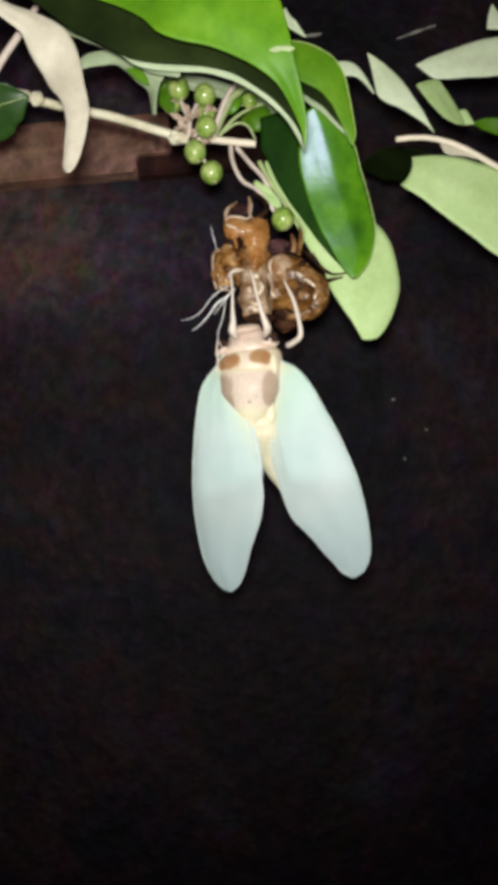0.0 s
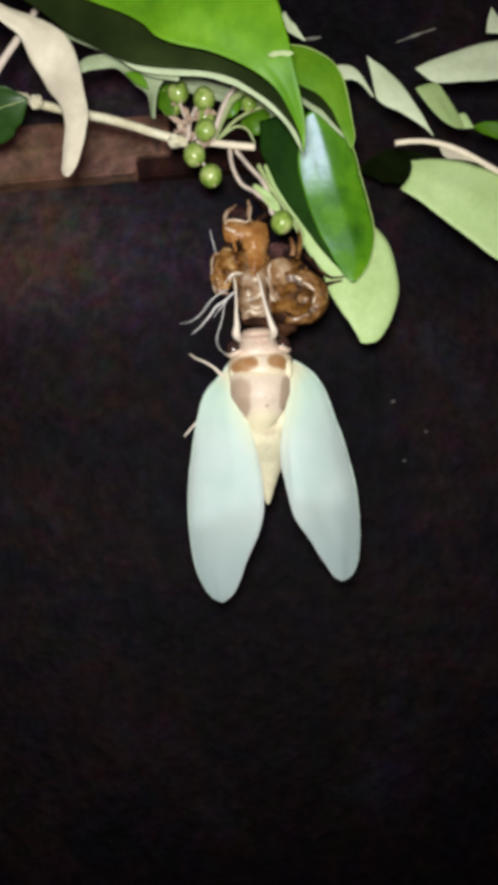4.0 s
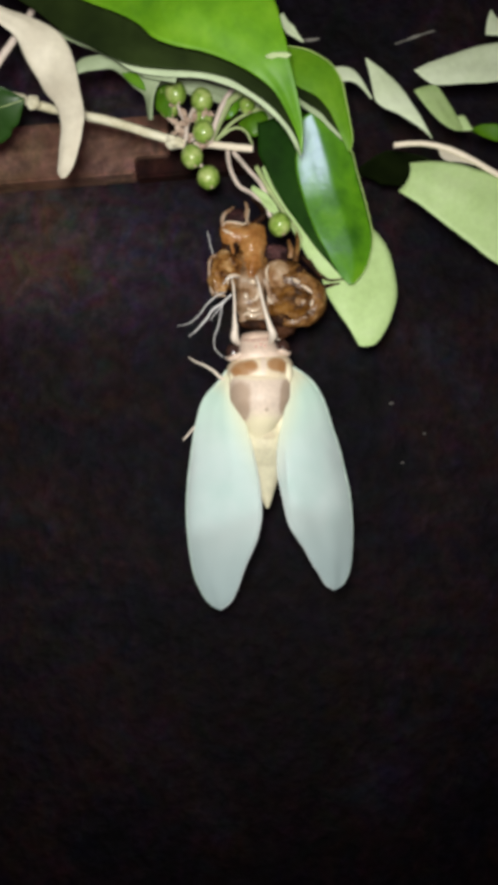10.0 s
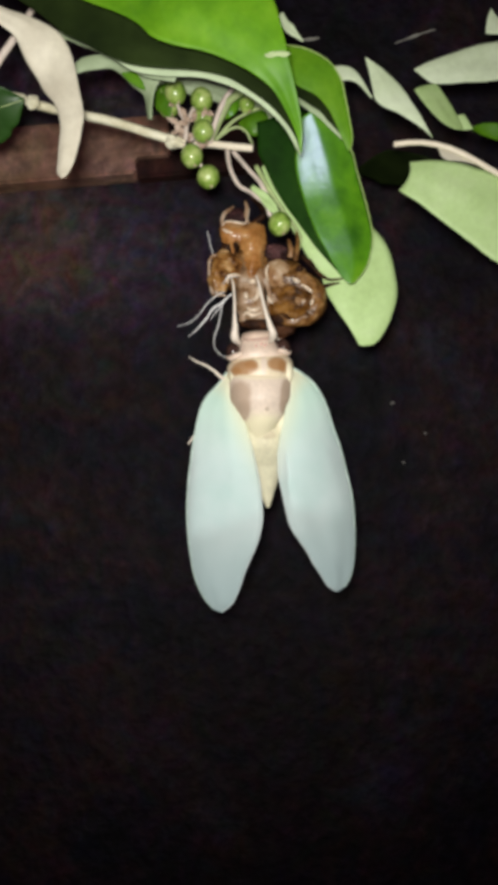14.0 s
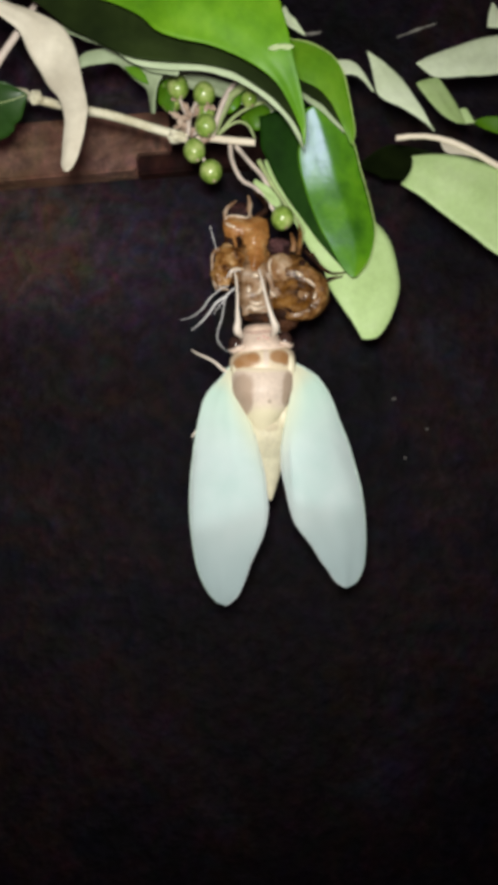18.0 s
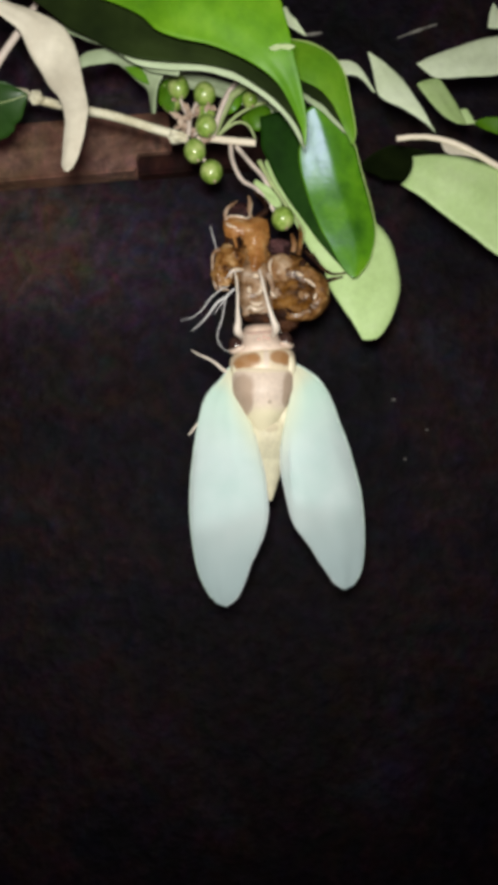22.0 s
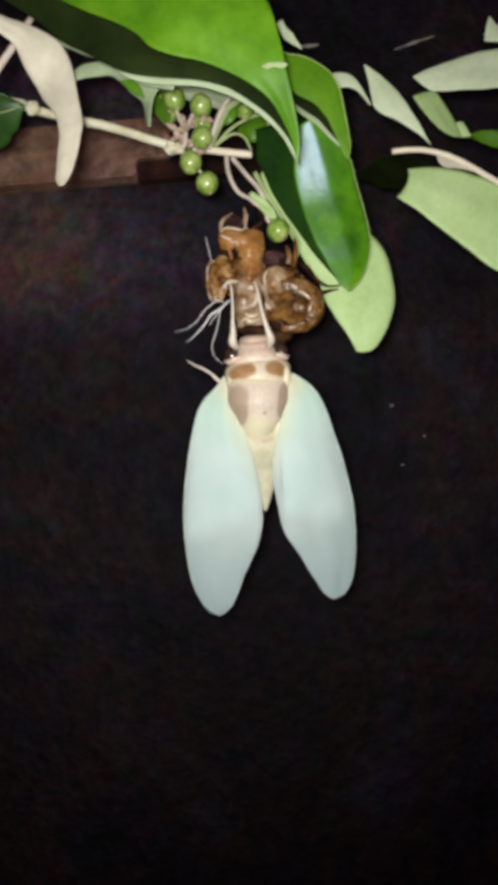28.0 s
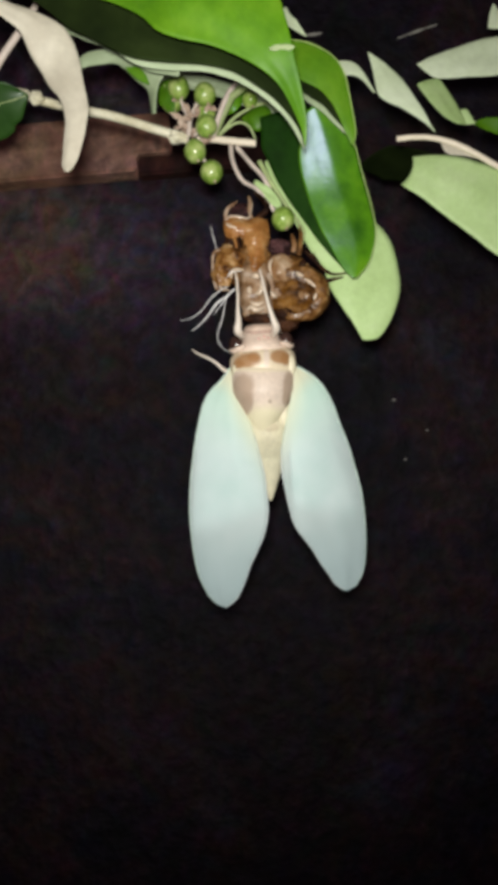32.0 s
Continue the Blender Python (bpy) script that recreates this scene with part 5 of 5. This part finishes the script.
for s in (-1, 1):
    head_part("eye", ball((s * 4.6, 0.2, 8.0), 1.55, (0.9, 1.0, 1.1), 0.03, s), eye_skin, "glossy dark brown eye")
    head_part("eye_rim", tube([(s * 3.3, -2.3, 7.4), (s * 4.4, -1.9, 7.0), (s * 5.4, -0.9, 6.8), (s * 6.0, 0.0, 7.2)], [0.3, 0.55, 0.5, 0.15], 8, 18, 0.25), cream, "cream cheek below the eye")
head_part("collar", loft([(0, 0.8, 1.2, 5.4, 3.0), (0, 0.6, 2.2, 6.0, 4.2), (0, 0.5, 4.0, 6.2, 4.5), (0, 0.6, 5.6, 5.9, 4.15), (0, 0.8, 6.6, 5.1, 3.5), (0, 0.9, 7.1, 4.6, 3.2)], 44, 0.04, 0, 0, 2, 40), collar_skin, "cream collar with two brown patches")
body_part("back_plate", loft([(0, 3.4, -10.0, 1.2, 2.4), (0, 2.7, -9.0, 2.4, 3.7), (0, 1.9, -7.4, 2.9, 4.3), (0, 1.1, -5.6, 3.8, 4.6), (0, 0.5, -3.4, 4.9, 4.8), (0, 0.2, -1.0, 5.8, 5.0), (0, 0.2, 1.4, 6.0, 4.8), (0, 0.5, 3.0, 5.8, 4.45), (0, 0.8, 3.6, 5.0, 3.6)], 40, 0.05, 0, 0, 3, 44), back_skin, "pinkish grey back plate with darker sides")
body_part("back_cross", ball((0.9, -0.4, -7.2), 1.0, (2.4, 1.75, 1.9), 0.06, 4, 28, 20), tan_belly, "raised yellowish cross ridge")
abdomen = body_part("abdomen", loft([(2.4, 6.6, -21.6, 0.25, 0.25), (2.25, 6.3, -20.2, 0.9, 0.9), (1.8, 5.6, -17, 2.2, 2.0), (1.5, 4.6, -13.5, 3.5, 3.0), (0.9, 2.6, -10, 4.3, 3.8), (0.4, 1.8, -6.8, 4.5, 3.9), (0, 1.6, -4.4, 3.4, 3.0)], 30, 0.02, 0.03, 8, 5, 64), belly, "tapering yellowish cream abdomen")

for c, w in (((-2.5, -6.0, 12.5), (0.9, 0.9, 2.1)), ((7.3, -5.8, 13.3), (0.9, 0.9, 1.9))):
    part("shoulder", ball(c, 1.0, w, 0.08, 7, 24, 18), belly, cicada, "yellowish cream shoulder at the wing root")

part("side_fold", ball((6.0, -5.2, 4.7), 1.0, (1.3, 0.9, 2.6), 0.06, 8, 20, 14), belly, cicada, "cream fold beside the back plate")

# wings: each hangs from its root
ROOT_L, ROOT_R = Vector((-3.2, -5.6, 13.6)), Vector((7.4, -5.6, 14.4))


def forewing(root, outer, inner, seed, skin):
    """A forewing hung at its root, with the thick vein along its outer edge and a clear rim along the inner one."""
    ob = part("forewing", web(outer, inner, 0.12, 0.07, 0.3, 0.1, False, 90, 24, seed), [skin, skin], cicada, "milky pale green forewing", root)
    part("costal_vein", tube(outer[:-1], [0.2, 0.17, 0.13, 0.09], 8, 70, 0.35, seed), vein_skin, ob, "greenish beaded front vein")
    part("wing_margin", tube(inner[3:], [0.06, 0.1, 0.1, 0.08], 8, 60), margin_skin, ob, "clear shiny wing margin")
    return ob


wing_l = forewing(ROOT_L, [(-3.8, -5.4, 13.3), (-5.2, -5.5, 11.3), (-7.1, -5.5, 9.3), (-8.3, -5.6, 7.4), (-9.1, -5.6, 4.7), (-10, -5.6, -0.1), (-10.7, -5.6, -5.8), (-11, -5.7, -11.4), (-10.7, -5.9, -16.5), (-9.9, -6.1, -21.8), (-8.9, -6.2, -25.2), (-7.4, -6.2, -28), (-5.9, -6.2, -29.6), (-4.5, -6.2, -30.2)],
                  [(-3.4, -5.8, 11.9), (-2.1, -6, 8.6), (-0.4, -6.2, 4.8), (0.8, -6.5, 0.9), (1.6, -6.8, -2.1), (2.5, -7.2, -5.7), (3, -7.4, -9.5), (3.2, -7.5, -13), (2.5, -7.6, -16.8), (1.2, -7.4, -20), (0.1, -7, -22.5), (-0.9, -6.7, -25.5), (-2.1, -6.5, -28.2), (-3.2, -6.3, -29.4), (-4.3, -6.2, -30.2)], 40, wing_skin_l)
wing_r = forewing(ROOT_R, [(8.4, -5.2, 13.8), (10, -5.2, 12.9), (11.9, -5.2, 11.6), (13.5, -5.2, 9.7), (15, -5.2, 6.8), (16.3, -5.1, 3.3), (17.9, -5.1, -0.8), (19.2, -5, -5.2), (20.2, -5.1, -9.1), (20.8, -5.1, -13.5), (21, -5.2, -18.1), (20.8, -5.3, -22), (20.2, -5.6, -24.3), (19.1, -5.9, -26.1), (17.5, -6.2, -27)],
                  [(7.8, -5.8, 12.2), (7.3, -6, 8.6), (6.4, -6.2, 4), (5.5, -6.5, -1.1), (5.6, -6.8, -5.5), (6.2, -7.2, -8.5), (6.8, -7.4, -11.2), (7.5, -7.5, -13.9), (8.4, -7.6, -15.8), (9.7, -7.4, -17.5), (11.2, -7.1, -19.5), (12.5, -6.9, -21.7), (14.1, -6.7, -23.9), (15.4, -6.6, -25.8), (17.1, -6.5, -26.9)], 41, wing_skin_r)
HIND = Vector((0, 0.8, 0))
hind_l = part("hindwing", blade([Vector((-3.9, -5.6, 7.4)) + HIND, Vector((-3.8, -6.1, 1.4)) + HIND, Vector((-3.7, -6.5, -5.7)) + HIND, Vector((-3.6, -7.0, -18.7)) + HIND],
              [(0, 2.4, 1.2), (0.15, 4.4, 2.8), (0.3, 5.4, 4.2), (0.45, 6.0, 5.2), (0.6, 6.5, 6.0), (0.75, 6.8, 6.4), (0.9, 6.8, 6.0), (0.96, 6.4, 5.4), (1, 5.4, 4.4)], 0.1, cup=0.08, ripple=0.2, tilt=2, seed=42, nu=40, nv=14), [hind_skin_l, hind_skin_l], cicada, "shorter hindwing under the forewing", ROOT_L)
hind_r = part("hindwing", blade([Vector((10.3, -5.6, 7.4)) + HIND, Vector((11.3, -6.1, 1.9)) + HIND, Vector((12.5, -6.5, -4.7)) + HIND, Vector((14.6, -7.0, -16.3)) + HIND],
              [(0, 2.2, 0.8), (0.15, 4.0, 2.0), (0.35, 5.0, 3.6), (0.55, 5.6, 4.8), (0.75, 6.0, 5.6), (0.9, 5.8, 5.6), (0.96, 5.4, 5.3), (1, 4.4, 4.4)], 0.1, cup=0.08, ripple=0.2, tilt=-20, seed=43, nu=40, nv=14), [hind_skin_r, hind_skin_r], cicada, "shorter hindwing under the forewing", ROOT_R)

# legs: the front pair holds the shell, the others hang free
fore_l = part("foreleg", tube([(-2.9, -9.1, 29.7), (-2.5, -9.8, 28.2), (-2.3, -9.8, 25.2), (-2.3, -9.4, 22.8), (-2.2, -9, 20.9), (-2.3, -8.4, 19.3), (-1.5, -6.5, 18.5)], [0.14, 0.22, 0.22, 0.26, 0.5, 0.8, 0.5], 10, 40), leg_skin, cicada, "pale foreleg hooked on the shell")
fore_r = part("foreleg", tube([(1.5, -9.1, 30.1), (2, -9.8, 28.2), (2.7, -9.8, 25.2), (3.4, -9.4, 22.8), (4, -9, 21.1), (4.5, -8.4, 19.7), (4, -6.5, 18.7)], [0.15, 0.25, 0.28, 0.32, 0.48, 0.75, 0.5], 10, 40), leg_skin, cicada, "pale foreleg hooked on the shell")
KNEE_L, KNEE_R = Vector((-3.9, -4.5, 12.4)), Vector((6.8, -3.2, 17.4))
mid_l = part("middle_leg", tube([(-3.7, -4.5, 12.0), (-5.1, -5.9, 12.7), (-6.2, -6.2, 13.7), (-7.9, -6.5, 14.7), (-9.3, -6.2, 15.3), (-10.7, -5.9, 16.2)], [0.45, 0.36, 0.26, 0.22, 0.18, 0.1], 8, 26), leg_skin, cicada, "pale middle leg sticking out", KNEE_L)
hind_leg = part("hind_leg", tube([(-3.7, -3.2, 8.8), (-7.3, -3.6, 6.2), (-9.8, -3.9, 3.5), (-11.8, -3.9, 1.2)], [0.3, 0.25, 0.28, 0.15], 8, 22), leg_skin, cicada, "pale hind leg behind the wing", (-3.7, -3.2, 8.8))
mid_r = part("middle_leg", tube([KNEE_R, (7.8, -4.5, 17.8), (9.0, -5.9, 18.9), (8.6, -6.5, 21.8), (7.6, -6.5, 25.4), (6.0, -5.9, 28.9)], [0.6, 0.55, 0.42, 0.4, 0.33, 0.15], 8, 34), leg_skin, cicada, "bent pale middle leg", KNEE_R)


# ---- what moves: the cicada turns at 3.4 s, its wings and legs shift ----
# rows: seconds; then in millimetres how far the body, the one wing tip and the other stand off their places
SWAY = [(0.0, -2.5, 0.0, 0.9, 2.3, 3.5, 1.4), (1.0, -2.5, 0.0, 0.75, 2.06, 3.4, 1.2), (2.0, -2.5, -0.1, 0.15, 1.65, 3.2, 0.8), (3.0, -2.5, -0.1, 0.06, 1.55, 3.1, 0.7),
        (3.4, -2.4, -0.1, 0.06, 1.5, 3.1, 0.7), (3.5, -1.4, -0.2, -0.5, 1.8, 2.5, 1.5), (3.8, -0.4, -0.1, -0.7, 1.2, -0.2, 1.3),
        (5.5, -0.17, -0.04, -0.59, 0.84, -0.43, 1.18), (6, -0.16, -0.13, -0.66, 0.69, -0.43, 0.84),
        (7, -0.03, -0.19, -0.58, 0.66, -0.73, 0.84), (8, 0.08, -0.16, -0.44, 0.69, -1.05, 0.97),
        (9, 0.05, -0.19, -0.28, 0.69, -1.37, 0.81), (10, 0.06, -0.19, -0.33, 0.49, -1.37, 0.66),
        (11, 0.06, -0.12, -0.33, 0.31, -1.29, 0.59), (12, 0.04, -0.12, -0.16, 0.25, -0.87, 0.47),
        (13, 0.11, -0.12, -0.11, -0.01, -0.87, 0.48), (14, 0.11, -0.17, -0.22, -0.01, -1, 0.34),
        (14.5, -0.05, -0.13, -0.22, 0.19, -0.37, 0.34), (16.5, -0.02, 0.01, -0.04, -0.01, -0.19, -0.02),
        (17, -0.03, 0.01, -0.21, 0, -0.21, -0.02), (18, -0.05, 0.01, -0.24, -0.05, -0.04, -0.08),
        (19, -0.04, 0, -0.21, 0, 0, 0), (20, -0.11, 0.02, -0.21, 0.01, -0.21, 0.01),
        (21, -0.12, 0.04, -0.24, -0.06, -0.4, -0.08), (22, -0.06, 0.03, -0.19, -0.08, -0.38, -0.09),
        (23, -0.09, 0.08, -0.32, -0.08, -0.46, -0.08), (24, -0.06, 0.05, -0.28, -0.06, -0.7, 0.01),
        (25, 0.08, 0.1, -0.28, 0.08, -0.72, 0.09), (25.5, 0.13, 0.1, -0.31, 0.38, -1.24, 0.39),
        (27.5, 0.26, 0.2, 0.06, 0.33, -0.95, 0.53), (28, 0.12, 0.2, -0.08, 0.33, -0.95, 0.48),
        (29, 0.07, 0.12, -0.25, -0.09, -0.59, -0.23), (30, -0.02, 0.12, -0.26, -0.14, -0.29, -0.27),
        (31, -0.05, 0.19, -0.3, -0.16, -0.12, -0.34), (32, -0.05, 0.13, -0.29, -0.24, -0.1, -0.43)]


# degrees by which the wings stand turned about their length
TWIST = [(3.5, 0), (3.8, 11), (5.5, 13), (12, 13.5), (14, 12), (14.5, 7), (16.5, 0)]


# degrees by which the one middle leg is lifted and swung, and the hind leg lifted
MIDDLE_LEG = [(0, 70, 40), (3.4, 70, 40), (3.5, 38, 22), (3.8, 0, 0), (8.6, 0, 0), (8.8, -50, -55), (9.2, -50, -55), (9.4, 0, 0),
              (14.2, 0, 0), (14.4, -50, -55), (15.0, -50, -55), (16.0, 0, 0), (32, 0, 0)]
HIND_LEG = [(0, -50), (3.4, -50), (3.5, -27), (3.8, 0), (13.5, 0), (14.0, -6), (14.5, -12), (16.5, -8), (20, -6), (22, -3), (25.1, 0), (25.5, -45), (32, -45)]


def turned(t):
    """Share of the old pose: 1 until 3.4 s, 0 after 3.8 s."""
    return 1.0 if t <= 3.4 else 0.55 if t <= 3.5 else 0.0


def motions():
    body_rows, wings, legs = [], {wing_l: [], wing_r: [], hind_l: [], hind_r: []}, {mid_l: [], mid_r: [], hind_leg: [], abdomen: [], fore_l: [], fore_r: []}
    for t, bx, bz, lx, lz, rx, rz in SWAY:
        k = turned(t)
        body = Matrix.Translation(BASE + (BODY + Vector((bx, 0, bz))) * MM) @ Matrix.Rotation(radians(-2 * k), 4, "Y") @ Matrix.Rotation(radians(-18 * k), 4, "Z")
        body_rows.append((t, body))
        for pair, root, tip, dx, dz in (((wing_l, hind_l), ROOT_L, Vector((-4.5, -6.2, -30.0)), lx, lz), ((wing_r, hind_r), ROOT_R, Vector((17.7, -6.5, -27.0)), rx, rz)):
            dx -= (0.3 if root is ROOT_L else 1.5) * k
            slip = Vector((bx * (0.4 if root is ROOT_L else 0.85) - (0.4 if root is ROOT_L else 2.2) * k, 0, dz - (0.7 * k if root is ROOT_R else 0)))
            twist = radians((-19 if root is ROOT_L else -24) * k + blend(TWIST, t)[0] * (1 if root is ROOT_R else -0.75))
            reach = tip - root
            if not k:
                dx += reach.x * (1 - math.cos(twist))
            lean = math.atan2(-(dx - slip.x), -reach.z)
            world = Matrix.Translation(BASE + (root + slip) * MM) @ Matrix.Rotation(lean, 4, "Y") @ Matrix.Rotation(twist, 4, "Z")
            for ob in pair:
                lift = Matrix.Translation((0, 0, 0.0032 * k)) if ob in (hind_l, hind_r) else Matrix()
                wings[ob].append((t, body.inverted() @ lift @ world))
        still = Matrix.Translation(BASE + (KNEE_R + Vector((0, 6 * (1 - k), -0.5 * (1 - k)))) * MM) @ Matrix.Rotation(radians(-45 * (1 - k)), 4, "Z")
        legs[mid_r].append((t, body.inverted() @ still))
        for ob, share in ((fore_l, 0.4), (fore_r, 0.65)):
            legs[ob].append((t, body.inverted() @ Matrix.Translation(BASE + (BODY + Vector((bx * share, 0, bz * 0.5))) * MM)))
        legs[abdomen].append((t, Matrix.Rotation(radians(-8 * k), 4, "Y")))
    for t, lift, swing in MIDDLE_LEG:
        legs[mid_l].append((t, Matrix.Translation((KNEE_L - BODY) * MM) @ Matrix.Rotation(radians(lift), 4, "Y") @ Matrix.Rotation(radians(swing), 4, "Z")))
    for t, lift in HIND_LEG:
        legs[hind_leg].append((t, Matrix.Translation((Vector((-3.7, -3.2, 8.8)) - BODY) * MM) @ Matrix.Rotation(radians(lift), 4, "Y")))
    walk(cicada, body_rows)
    for rows in (wings, legs):
        for ob, poses in rows.items():
            walk(ob, poses)


motions()
